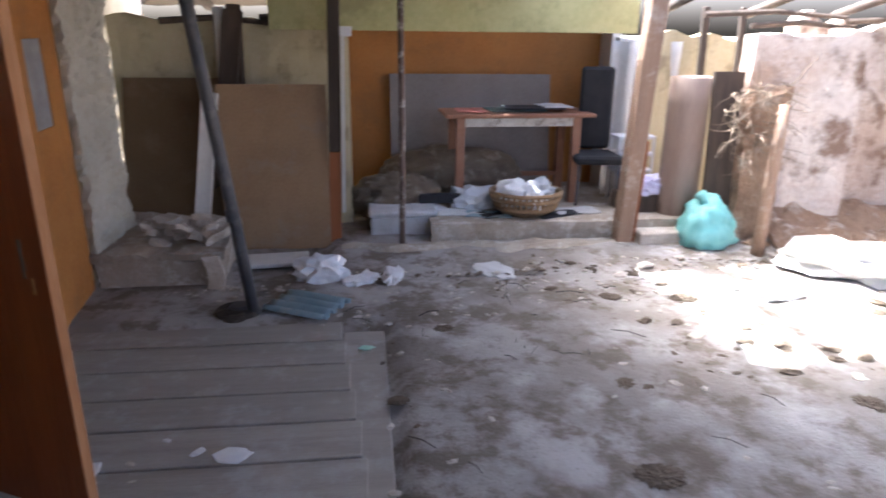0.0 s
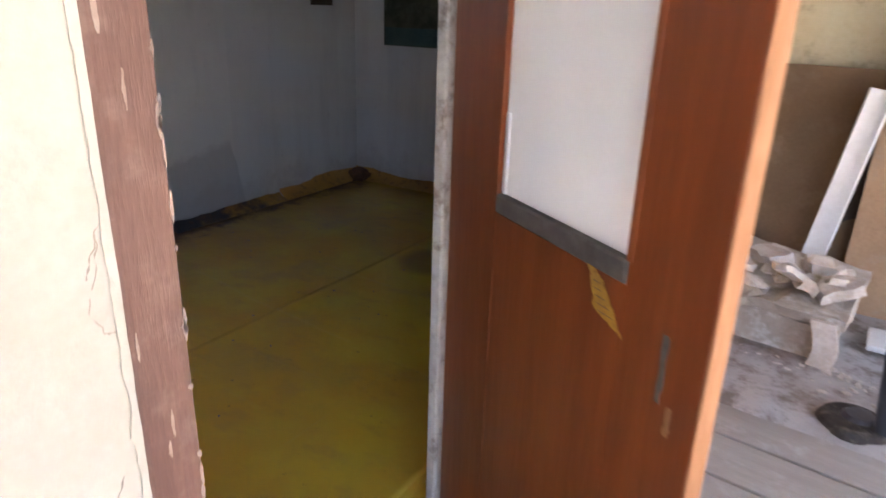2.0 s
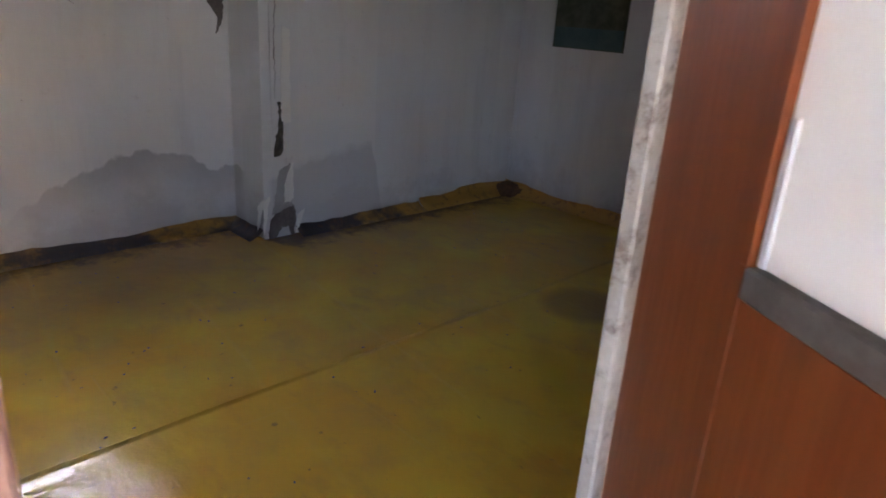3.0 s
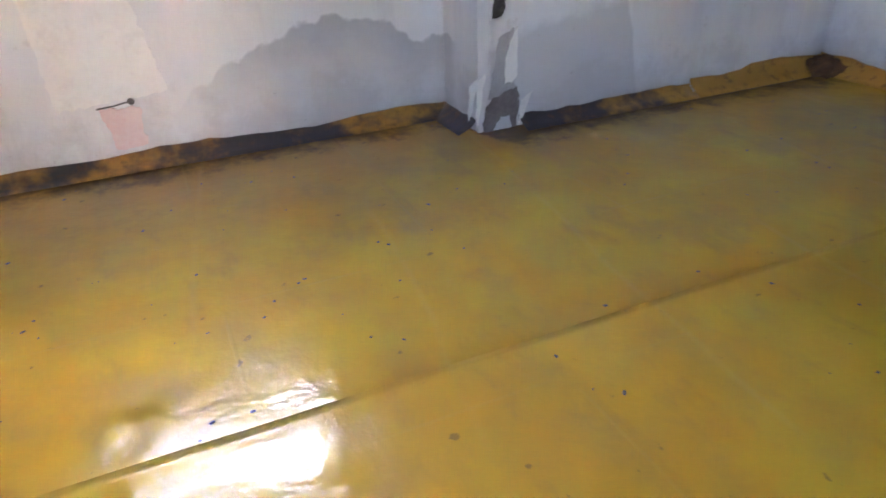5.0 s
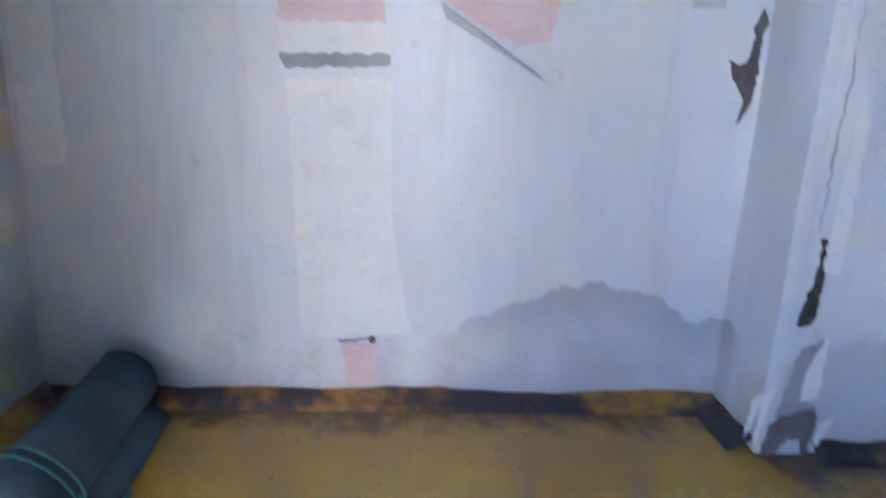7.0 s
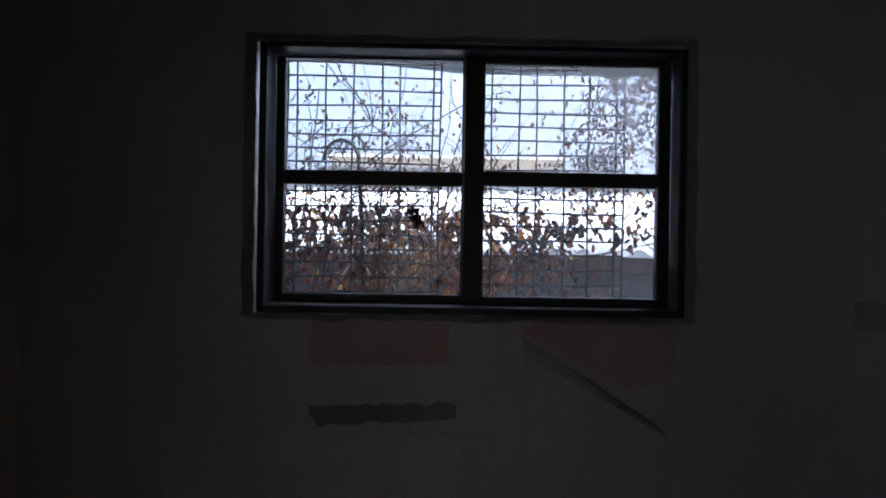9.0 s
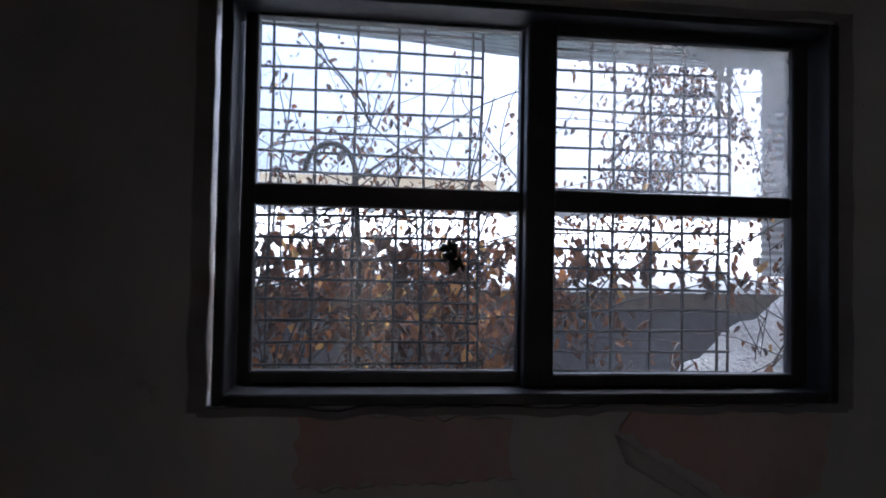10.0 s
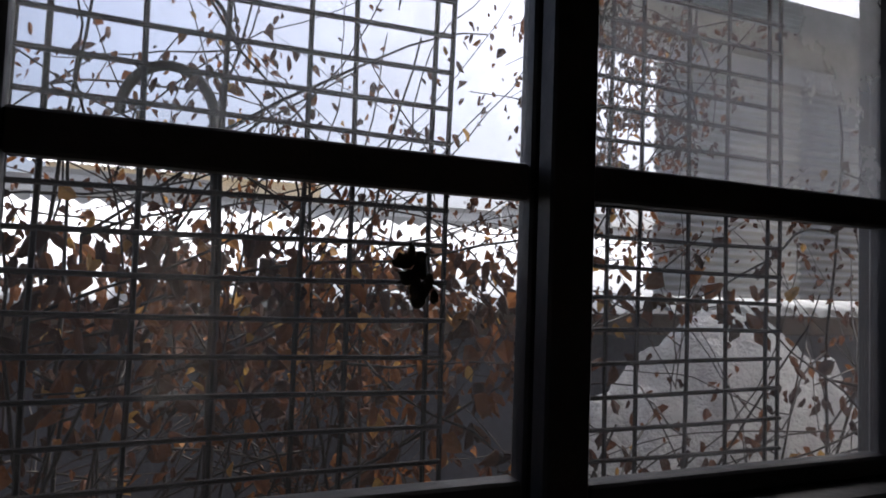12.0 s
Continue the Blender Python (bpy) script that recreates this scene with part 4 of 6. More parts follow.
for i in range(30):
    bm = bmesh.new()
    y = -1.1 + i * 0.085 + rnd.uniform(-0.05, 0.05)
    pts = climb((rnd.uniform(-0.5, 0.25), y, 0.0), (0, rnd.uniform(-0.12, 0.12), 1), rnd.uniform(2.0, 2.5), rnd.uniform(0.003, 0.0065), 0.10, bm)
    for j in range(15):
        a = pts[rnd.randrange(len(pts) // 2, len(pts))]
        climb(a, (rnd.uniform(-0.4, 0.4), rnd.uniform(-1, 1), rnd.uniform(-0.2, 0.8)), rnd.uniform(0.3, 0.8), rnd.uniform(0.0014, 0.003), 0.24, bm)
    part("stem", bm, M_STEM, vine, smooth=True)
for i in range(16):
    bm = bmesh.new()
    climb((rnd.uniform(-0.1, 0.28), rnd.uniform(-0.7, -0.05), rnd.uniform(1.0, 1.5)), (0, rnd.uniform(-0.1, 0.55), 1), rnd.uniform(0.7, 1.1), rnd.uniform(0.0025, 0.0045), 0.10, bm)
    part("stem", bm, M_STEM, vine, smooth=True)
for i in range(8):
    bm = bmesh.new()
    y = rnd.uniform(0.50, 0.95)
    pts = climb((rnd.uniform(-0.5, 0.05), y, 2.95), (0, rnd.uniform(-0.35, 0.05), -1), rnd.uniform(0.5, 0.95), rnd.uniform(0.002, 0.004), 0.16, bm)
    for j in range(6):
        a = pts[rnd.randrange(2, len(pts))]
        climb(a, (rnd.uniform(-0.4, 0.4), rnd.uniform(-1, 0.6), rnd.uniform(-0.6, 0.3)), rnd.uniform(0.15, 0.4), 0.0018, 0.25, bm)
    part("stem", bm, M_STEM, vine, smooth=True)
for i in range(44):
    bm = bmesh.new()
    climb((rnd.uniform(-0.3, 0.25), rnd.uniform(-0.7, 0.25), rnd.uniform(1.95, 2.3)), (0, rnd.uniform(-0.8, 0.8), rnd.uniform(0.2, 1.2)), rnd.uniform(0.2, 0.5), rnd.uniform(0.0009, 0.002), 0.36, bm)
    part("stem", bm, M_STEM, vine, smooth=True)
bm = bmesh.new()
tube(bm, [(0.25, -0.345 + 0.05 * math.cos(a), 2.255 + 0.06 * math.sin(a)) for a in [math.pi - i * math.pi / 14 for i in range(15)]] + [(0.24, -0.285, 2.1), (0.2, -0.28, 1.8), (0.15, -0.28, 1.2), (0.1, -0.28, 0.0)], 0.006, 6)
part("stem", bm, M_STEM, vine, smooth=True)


def leaf_mesh(seed):
    """One curled heart-shaped dead leaf, hanging from its stalk at the origin."""
    r = random.Random(seed)
    curl, fold, wav = r.uniform(0.3, 1.5), r.uniform(0.3, 1.1), r.uniform(0.1, 0.5)
    rows = []
    verts, faces = [], []
    prof = [(0.0, 0.10), (0.18, 0.62), (0.42, 0.74), (0.68, 0.50), (0.88, 0.2), (1.0, 0.02)]
    for i, (l, w) in enumerate(prof):
        for s in (-1, -0.5, 0, 0.5, 1):
            wx = w * s * 0.6
            x = wx * math.cos(fold * abs(s))
            y = abs(wx) * math.sin(fold) + 0.25 * curl * l * l + wav * 0.12 * math.sin(l * 7 + s * 3 + seed)
            rag = 1 + 0.28 * r.uniform(-1, 1) * abs(s)
            verts.append((x * rag, y * rag, -l + 0.08 * abs(s) * (1 - l) + 0.06 * r.uniform(-1, 1) * abs(s)))
    for i in range(len(prof) - 1):
        for j in range(4):
            a = i * 5 + j
            faces.append((a, a + 1, a + 6, a + 5))
    return verts, faces


LEAVES = []
for s in range(7):
    v, f = leaf_mesh(s)
    me = bpy.data.meshes.new("leaf")
    me.from_pydata(v, [], f)
    me.materials.append(M_LEAF)
    me.polygons.foreach_set("use_smooth", [True] * len(me.polygons))
    LEAVES.append(me)
spots = []
for i in range(36000):
    st = stems[rnd.randrange(len(stems))]
    p = st[rnd.randrange(len(st))] + Vector((rnd.uniform(-0.04, 0.04), rnd.uniform(-0.05, 0.05), rnd.uniform(-0.05, 0.02)))
    if p.z > 1.55 and p.z < 2.95 and -1.2 < p.y < 1.5:
        keep = (0.38 if p.z < 1.86 else 0.75 if p.y < 0.5 else 0.3) if p.z < 2.14 else (0.28 if p.y < 0.35 else 0.5)
        if p.z < 2.02:
            keep *= 0.55 if p.z > 1.86 and p.y < -0.13 else 0.22 if -0.36 < p.y < -0.13 else 0.32 if p.y < -0.36 else 0.3 if p.y > 0.4 else 0.7
        if rnd.random() < keep:
            spots.append(p)
near = [p for p in spots if p.x > -0.35][:285]
taken = set(id(p) for p in near)
rest = [p for p in spots if id(p) not in taken]
for p in near:
    ob = new("leaf", LEAVES[rnd.randrange(7)])
    ob.parent = vine
    s = rnd.uniform(0.012, 0.04) * (1.0 if p.z < 2.14 else 0.6)
    ob.matrix_basis = Matrix.Translation(p) @ pose(0, 0, 0, rnd.uniform(-50, 50), rnd.uniform(-50, 50), rnd.uniform(0, 360)).to_4x4() @ Matrix.Diagonal((s, s, s, 1))
verts, faces = [], []
for p in rest:
    v, f = leaf_mesh(rnd.randrange(7))
    s = rnd.uniform(0.012, 0.04) * (1.0 if p.z < 2.14 else 0.6)
    m = Matrix.Translation(p) @ pose(0, 0, 0, rnd.uniform(-50, 50), rnd.uniform(-50, 50), rnd.uniform(0, 360)) @ Matrix.Diagonal((s, s, s, 1))
    b = len(verts)
    verts += [m @ Vector(q) for q in v]
    faces += [tuple(b + k for k in g) for g in f]
me = bpy.data.meshes.new("leaf_mass")
me.from_pydata(verts, [], faces)
me.materials.append(M_LEAF)
ob = new("leaf_mass", me)
ob.parent = vine
tagged(ob, "mass of dead leaves further back", kind="stuff")

# ---- doors of the room ----
door = tagged(new("door_1"), "open orange-brown wooden door with a white pane", "door", kind="structure")
hinge, free = Vector((-0.063, 2.203, 0)), Vector((0.638, 1.759, 0))
DW = (free - hinge).length
DH, T = 1.96, 0.034
door.matrix_world = pose(hinge.x, hinge.y, -0.012, 0, 0, math.degrees(math.atan2(free.y - hinge.y, free.x - hinge.x)))
G0, G1, GZ0, GZ1 = 0.225, 0.644, 0.997, 1.66
bm = bmesh.new()
box(bm, 0, G0, -T / 2, T / 2, 0, DH, 0.002)
box(bm, G1, DW - 0.004, -T / 2, T / 2, 0, DH, 0.002)
box(bm, G0, G1, -T / 2 + 0.001, T / 2 - 0.001, 0, GZ0 - 0.042, 0.001)
box(bm, G0, G1, -T / 2 + 0.001, T / 2 - 0.001, GZ1, DH, 0.001)
part("leaf", bm, M_DOOR, door)
bm = bmesh.new()
box(bm, DW - 0.0035, DW, -T / 2, T / 2, 0, DH, 0.001)
part("edge_strip", bm, M_DOOREDGE, door, "lighter tan edge of the door")
bm = bmesh.new()
box(bm, G0, G1, -T / 2 - 0.004, T / 2 + 0.004, GZ0 - 0.041, GZ0, 0.004)
part("pane_rail", bm, M_DARKRAIL, door, "dusty dark rail below the pane")
bm = bmesh.new()
box(bm, G0 + 0.001, G1 - 0.001, -0.004, 0.004, GZ0 + 0.001, GZ1 - 0.001)
part("pane", bm, M_MILK, door, "white frosted pane")
for a, b in ((G0 - 0.010, G0 + 0.004), (G1 - 0.004, G1 + 0.010)):
    bm = bmesh.new()
    box(bm, a, b, -T / 2 - 0.003, -T / 2, GZ0, GZ1, 0.001)
    part("bead", bm, M_DOOR, door)
bm = bmesh.new()
box(bm, G0 + 0.006, G0 + 0.018, -0.010, -0.0042, GZ0 + 0.002, GZ0 + 0.17, 0.001)
part("paper_tape", bm, M_WHITEP, door, "strip of white tape at the pane's edge")
bm = bmesh.new()
sheet(bm, 10, 12, lambda u, v: (0.548 + 0.030 * v + (0.045 + 0.035 * v) * u + 0.006 * noise.noise(Vector((v * 6, u * 2, 4))), -T / 2 - 0.0025 - 0.003 * v * u, 0.966 - 0.078 * v - 0.022 * u + 0.004 * noise.noise(Vector((u * 7, v * 3, 2)))), 0.0012)
part("sticker", bm, M_STICKER, door, "torn yellow sticker")
bm = bmesh.new()
for i in range(5):
    box(bm, 0.572 + 0.005 * i, 0.588 + 0.011 * i, -T / 2 - 0.0072, -T / 2 - 0.0066, 0.938 - 0.012 * i, 0.9388 - 0.012 * i)
part("sticker_print", bm, M_DARKRAIL, door)
for x0, zz, hh, mt in ((0.742, 0.80, 0.115, M_DARKRAIL), (0.768, 0.755, 0.05, M_DOOREDGE)):
    bm = bmesh.new()
    sheet(bm, 8, 3, lambda u, v: (x0 + 0.011 * v + 0.006 * noise.noise(Vector((u * 6, v, zz * 9))), -T / 2 - 0.0012, zz + hh * u), 0.001)
    part("latch_scar", bm, mt, door)

bm = bmesh.new()
box(bm, -0.048, 0.014, DY0 - 0.005, 1.367, -0.03, DZ, 0.004)
jamb = tagged(part("door_frame_south", bm, M_FRAME), "brown painted door jamb with chipped edges", kind="structure")
rnd = random.Random(77)
for i in range(34):
    inner = i % 3 > 0
    y, z = (1.366 - rnd.uniform(0.0, 0.004)) if inner else (1.288 + rnd.uniform(0.0, 0.05)), rnd.uniform(0.45, 1.45)
    w, h = rnd.uniform(0.003, 0.008), rnd.uniform(0.008, 0.05)
    bm = bmesh.new()
    sheet(bm, 8, 2, lambda u, v: (0.0150, y - w * (v - 0.3) * math.sin(math.pi * (0.08 + 0.84 * u)) + 0.002 * noise.noise(Vector((u * 5, i, v))), z + h * u), 0.0012)
    part("paint_chip", bm, M_CHIP, jamb)
bm = bmesh.new()
box(bm, -0.118, -0.088, 2.182, DY1 + 0.006, -0.03, DZ, 0.004)
tagged(part("door_frame_north", bm, M_PALE), "pale grey chipped door jamb", kind="structure")
bm = bmesh.new()
box(bm, -0.118, -0.05, 1.367, 2.182, DZ - 0.05, DZ + 0.002, 0.004)
tagged(part("door_frame_head", bm, M_FRAME), kind="structure")
bm = bmesh.new()
box(bm, -0.16, 0.03, 1.367, 2.10, -0.06, 0.012, 0.008)
tagged(part("door_sill", bm, M_BURNT), "charred black wooden door sill", kind="structure")
# charred splinters at the hinge side of the sill
for i in range(12):
    bm = bmesh.new()
    vs = lump(bm, (0.09 + 0.03 * (i % 3), 0.04, 0.025 + 0.01 * (i % 2)), i + 20, 0.5, 3, 2)
    solid("charred_splinter", bm, M_BURNT, pose(-0.10 + 0.02 * (i % 4) - 0.02 * (i // 4), 1.66 + 0.03 * i, 0.010, 0, 0, 40 * i), "charred black wood splinter on the door sill", "splinter", "splinters on the sill")
# ragged plaster edge along the south jamb
bm = bmesh.new()
sheet(bm, 150, 2, lambda u, v: (0.002 + 0.006 * (1 - v), DY0 + 0.002 - 0.016 * v + 0.005 * noise.fractal(Vector((u * 36, 2, v)), 0.7, 2.0, 4), -0.12 + 2.0 * u), 0.006)
tagged(part("trim_plaster_edge", bm, M_CREAM), kind="structure")

for path in (((1.286, 1.14), (1.272, 1.095), (1.258, 1.065), (1.249, 1.03)), ((1.246, 1.01), (1.25, 0.985), (1.262, 0.962), (1.281, 0.955)), ((1.27, 1.09), (1.262, 1.05), (1.255, 1.02)), ((1.235, 0.70), (1.25, 0.73), (1.256, 0.75))):
    bm = bmesh.new()
    line = []
    for (ya, za), (yb, zb) in zip(path, path[1:]):
        for q in range(6):
            y, z = ya + (yb - ya) * q / 6, za + (zb - za) * q / 6
            line.append((0.0004, y + 0.007 * noise.noise(Vector((y * 60, z * 60, 1))), z + 0.005 * noise.noise(Vector((z * 60, 3, y * 60)))))
    tube(bm, line, [0.0002 + 0.0018 * max(0.0, noise.noise(Vector((i * 0.9, 2, path[0][1]))) + 0.3) for i in range(len(line))], 5)
    solid("plaster_crack", bm, M_CONC, I4, "brown crack in the cream plaster beside the jamb", "crack", "plaster cracks")

# second door further along the hall
d2 = tagged(new("door_2"), "closed orange wooden door with a small grey pane", "door", kind="structure")
d2.matrix_world = pose(0.045, 3.27, HF, 0, 0, 90)
bm = bmesh.new()
for a in ((0, 0.33, 0, 2.0), (0.33, 0.60, 0, 1.075), (0.33, 0.60, 1.53, 2.0), (0.60, 0.84, 0, 2.0)):
    box(bm, a[0], a[1], -0.018, 0.018, a[2], a[3], 0.001)
part("leaf", bm, M_ORANGE, d2)
bm = bmesh.new()
box(bm, 0.331, 0.599, -0.012, 0.012, 1.076, 1.529)
part("pane", bm, M_GREYP, d2, "grey pane")
bm = bmesh.new()
box(bm, -0.09, -0.002, -0.03, 0.05, 0, 2.02, 0.004)
part("frame_post", bm, M_PALE, d2)

# ---- hall structure ----
bm = bmesh.new()
NE, NN = 90, 80


def floor_pt(u, v):
    e, n = -0.4 + u * 8.6, -6.0 + v * 9.6
    p = Vector((e, n, 0))
    h = 0.02 * noise.fractal(p * 0.9, 0.8, 2.0, 4) + 0.006 * noise.noise(p * 6)
    if 1.6 < e or n > 1.35:
        h += 0.012 * abs(noise.noise(p * 3.1))
    if e < 1.65 and n < 1.4:
        h = -0.07
    if n > 2.1 and e > 1.3:
        h += min(0.06, (n - 2.1) * 0.09)
    return (e, n, HF + h)


sheet(bm, NE, NN, floor_pt, 0.03)
fl = tagged(part("floor_hall", bm, M_DIRT, smooth=True), kind="structure")
fl.matrix_world = HALL

# cream back wall behind the leaning boards, broken at the top
def broken_wall(name, e0, e1, n, z0, ztop, material, seed, thick=0.12, wob=0.06):
    bm = bmesh.new()

    def fn(u, v):
        q = Vector((u * (e1 - e0) * 3, seed, v * 3))
        top = ztop + wob * noise.noise(Vector((u * (e1 - e0) * 4, seed, 3)))
        return (e0 + u * (e1 - e0), n + 0.025 * noise.fractal(q, 0.8, 2.0, 3), z0 + v * (top - z0))
    sheet(bm, max(8, int((e1 - e0) * 14)), 22, fn, thick)
    ob = tagged(part(name, bm, material, smooth=False), kind="structure")
    ob.matrix_world = HALL
    return ob


broken_wall("wall_back_left", -0.3, 1.42, 3.25, -0.3, 1.53, M_CREAM2, 2.0)
setting("wall_back_middle", [(1.42, 3.70, 4.0, 4.1, -0.2, 1.76)], M_ORANGE, HALL)
broken_wall("wall_back_side", 3.70, 4.45, 3.6, -0.2, 1.42, M_WHITEW, 4.0)
broken_wall("wall_back_right", 4.40, 5.3, 2.75, -0.3, 1.46, M_MUD, 5.0, 0.2, 0.10)
broken_wall("wall_back_far_right", 5.25, 8.4, 2.98, -0.3, 1.50, M_MUD, 6.0, 0.2, 0.12)
broken_wall("wall_back_upper", 4.0, 5.2, 3.5, -0.2, 1.44, M_CREAM2, 7.5, 0.12, 0.08)
broken_wall("wall_back_upper_right", 5.2, 8.4, 3.5, -0.2, 1.54, M_MUD, 7.5, 0.15, 0.22)
setting("wall_recess_left", [(1.34, 1.42, 3.38, 4.1, -0.2, 1.76)], M_CREAM2, HALL)
setting("wall_recess_right", [(3.70, 3.78, 3.72, 4.1, -0.2, 1.76)], M_WHITEW, HALL)
setting("wall_hall_east", [(8.2, 8.4, -1.0, 3.2, -0.4, 2.4)], M_MUD, HALL)
# Unseen wall added to keep southern light off the open door and boards.
setting("wall_veranda_end", [(-0.15, 2.45, -3.6, -3.4, -0.4, 2.36)], M_MUDB, HALL)
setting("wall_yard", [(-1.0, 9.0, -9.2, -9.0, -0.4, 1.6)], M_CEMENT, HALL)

# fascia board, rafters and the sooty roof with its gap
bm = bmesh.new()
box(bm, 0.88, 3.62, 2.98, 3.02, 1.45, 1.70, 0.004)
fa = tagged(part("fascia", bm, M_BEAM), "yellow-green painted fascia board", kind="structure")
fa.matrix_world = HALL


def roof_z(n):
    return 1.66 + (3.6 - n) * 0.20


def roof_slab(name, e0, e1, n0, n1, lift=0.0):
    bm = bmesh.new()

    def fn(u, v):
        e = e0 + (e1 - e0) * u + 0.10 * noise.fractal(Vector((v * (n1 - n0) * 4, e1, u)), 0.7, 2.0, 3) * (2 * u - 1)
        n = n0 + (n1 - n0) * v + 0.09 * noise.fractal(Vector((u * (e1 - e0) * 4, n1, 4)), 0.7, 2.0, 3) * (2 * v - 1)
        return (e, n, roof_z(n) + 0.05 + lift)
    sheet(bm, 26, 20, fn, 0.05)
    ob = tagged(part(name, bm, M_ROOF), kind="structure")
    ob.matrix_world = HALL
    return ob


roof_slab("roof_left", -0.3, 2.85, 0.6, 3.25)
roof_slab("roof_left_back", -0.3, 2.45, 3.25, 4.4, 0.12)
# Recess, southeast, middle and veranda slabs are unseen, added to block sky and sun.
roof_slab("roof_recess", 2.45, 3.75, 3.05, 4.4, 0.12)
roof_slab("roof_southeast", 3.4, 8.4, -6.5, -0.8)
roof_slab("roof_middle", 2.35, 5.2, -0.7, 1.75)
setting("roof_veranda", [(-0.10, 2.45, -7.2, -1.45 + 2.1, 2.30, 2.36)], M_ROOF, HALL)
roof_slab("roof_right", 5.2, 8.4, 1.9, 3.0)
for e in (0.3, 1.0, 1.75, 2.5, 3.3, 4.1, 4.9, 5.7, 6.6):
    bm = bmesh.new()
    tube(bm, [(e + 0.03 * math.sin(n * 2 + e), n, roof_z(n) - 0.02) for n in (0.5, 1.6, 2.7, 3.7)], 0.04, 7)
    ob = tagged(part("rafter", bm, M_DARKW, smooth=True), kind="structure")
    ob.matrix_world = HALL
for i, (e, z, l) in enumerate(((0.1, 1.50, 0.8), (0.8, 1.53, 0.7), (4.6, 1.52, 0.9), (5.4, 1.56, 1.1), (6.4, 1.50, 1.0), (4.2, 1.60, 1.2))):
    bm = bmesh.new()
    tube(bm, [(e, 3.1, z), (e + l * 0.5, 3.12, z + 0.03), (e + l, 3.1, z - 0.01)], [0.025, 0.022, 0.018], 6)
    ob = tagged(part("broken_lath", bm, M_DARKW), kind="structure")
    ob.matrix_world = HALL

# platform of rough concrete
bm = bmesh.new()


def plat(u, v):
    e = 2.02 + u * 2.0
    p = Vector((e * 3, v * 4, 2))
    if v < 0.25:
        return (e, 2.66 + 0.02 * noise.noise(p * 2), HF - 0.03 + v * 4 * 0.20)
    w = (v - 0.25) / 0.75
    return (e, 2.66 + w * 1.4 + 0.015 * noise.noise(p * 2), 0.065 + 0.012 * noise.noise(p * 1.5))


sheet(bm, 50, 40, plat, 0.03)
pl = tagged(part("platform", bm, M_CONC), kind="structure")
pl.matrix_world = HALL
bm = bmesh.new()
sheet(bm, 12, 30, lambda u, v: (1.35 + v * 3.1, 2.58 - 0.42 * (1 - u) ** 1.3 + 0.05 * noise.noise(Vector((v * 9, 1, 0))), HF - 0.02 + 0.10 * u ** 1.5 + 0.035 * noise.fractal(Vector((u * 3, v * 14, 5)), 0.8, 2, 3)), 0.03)
lg = tagged(part("earth_ledge", bm, M_CONC), kind="structure")
lg.matrix_world = HALL

# posts and pipes
def post_thing(name, e, n, w, z1, mats, label, lean=0.0, split=None):
    ob = thing(name, hall(e, n, HF - 0.01, 0, 0, lean), label, "post")
    h0 = split or z1
    bm = bmesh.new()
    box(bm, -w / 2, w / 2, -w / 2, w / 2, 0, h0, 0.006)
    part("lower_length" if split else "shaft", bm, mats[0], ob)
    if split:
        bm = bmesh.new()
        box(bm, -w / 2 * 0.97, w / 2 * 0.97, -w / 2 * 0.97, w / 2 * 0.97, h0, z1, 0.006)
        part("upper_length", bm, mats[1], ob)
    return ob


p2 = post_thing("wooden_post", 1.30, 2.80, 0.085, 1.95, (M_REDPOST, M_DARKW), "red-brown wooden post with a dark upper part", 1.5, 0.75)
bm = bmesh.new()
box(bm, 0.05, 0.075, -0.06, -0.03, 0.30, 1.62, 0.003)
part("white_strip", bm, M_WHITEW, p2, "white painted batten")
bm = bmesh.new()
box(bm, 0.045, 0.125, -0.075, -0.06, 1.56, 1.625, 0.003)
part("switch_box", bm, M_WHITEP, p2, "small white switch box")
p3 = post_thing("wooden_post", 3.49, 2.60, 0.125, 2.0, (M_WOOD, M_WOOD), "thick weathered wooden post with worn pale side", 3.0)
bm = bmesh.new()
box(bm, 0.066, 0.08, -0.065, 0.06, 0.05, 0.85, 0.004)
part("red_batten", bm, M_REDPOST, p3, "red-brown batten")
bm = bmesh.new()
tube(bm, [(0, 0, 0), (0.004, 0, 0.4), (0.004, 0, 1.2), (0.0, 0, 1.9)], 0.022, 10)
solid("thin_pipe", bm, M_RUSTP, hall(1.80, 2.64, HF + 0.05), "thin pale grey upright pipe", "pipe", smooth=True)

pole = thing("black_pole", hall(0.88, 1.53, HF), "black leaning pipe standing in a round dark base", "pole")
bm = bmesh.new()
tube(bm, [(0, 0, 0.0), (-0.05, -0.05, 0.55), (-0.124, -0.13, 1.3), (-0.215, -0.21, 2.2)], 0.033, 12)
part("shaft", bm, M_BLACKP, pole, smooth=True)
bm = bmesh.new()
tube(bm, [(-0.060, -0.056, 0.60), (-0.067, -0.062, 0.66)], 0.038, 12)
part("collar", bm, M_BLACKP, pole, smooth=True)
bm = bmesh.new()
tube(bm, [(-0.10, 0.02, 0.0), (-0.10, 0.02, 0.02), (-0.10, 0.02, 0.045), (-0.10, 0.02, 0.05)], [0.125, 0.135, 0.12, 0.10], 20)
part("base", bm, M_BURNT, pole, "dark round base")
bm = bmesh.new()
tube(bm, [(-0.09, 0.04, 0.045), (-0.09, 0.04, 0.065)], [0.07, 0.05], 16)
part("base_cap", bm, M_BLACKP, pole)

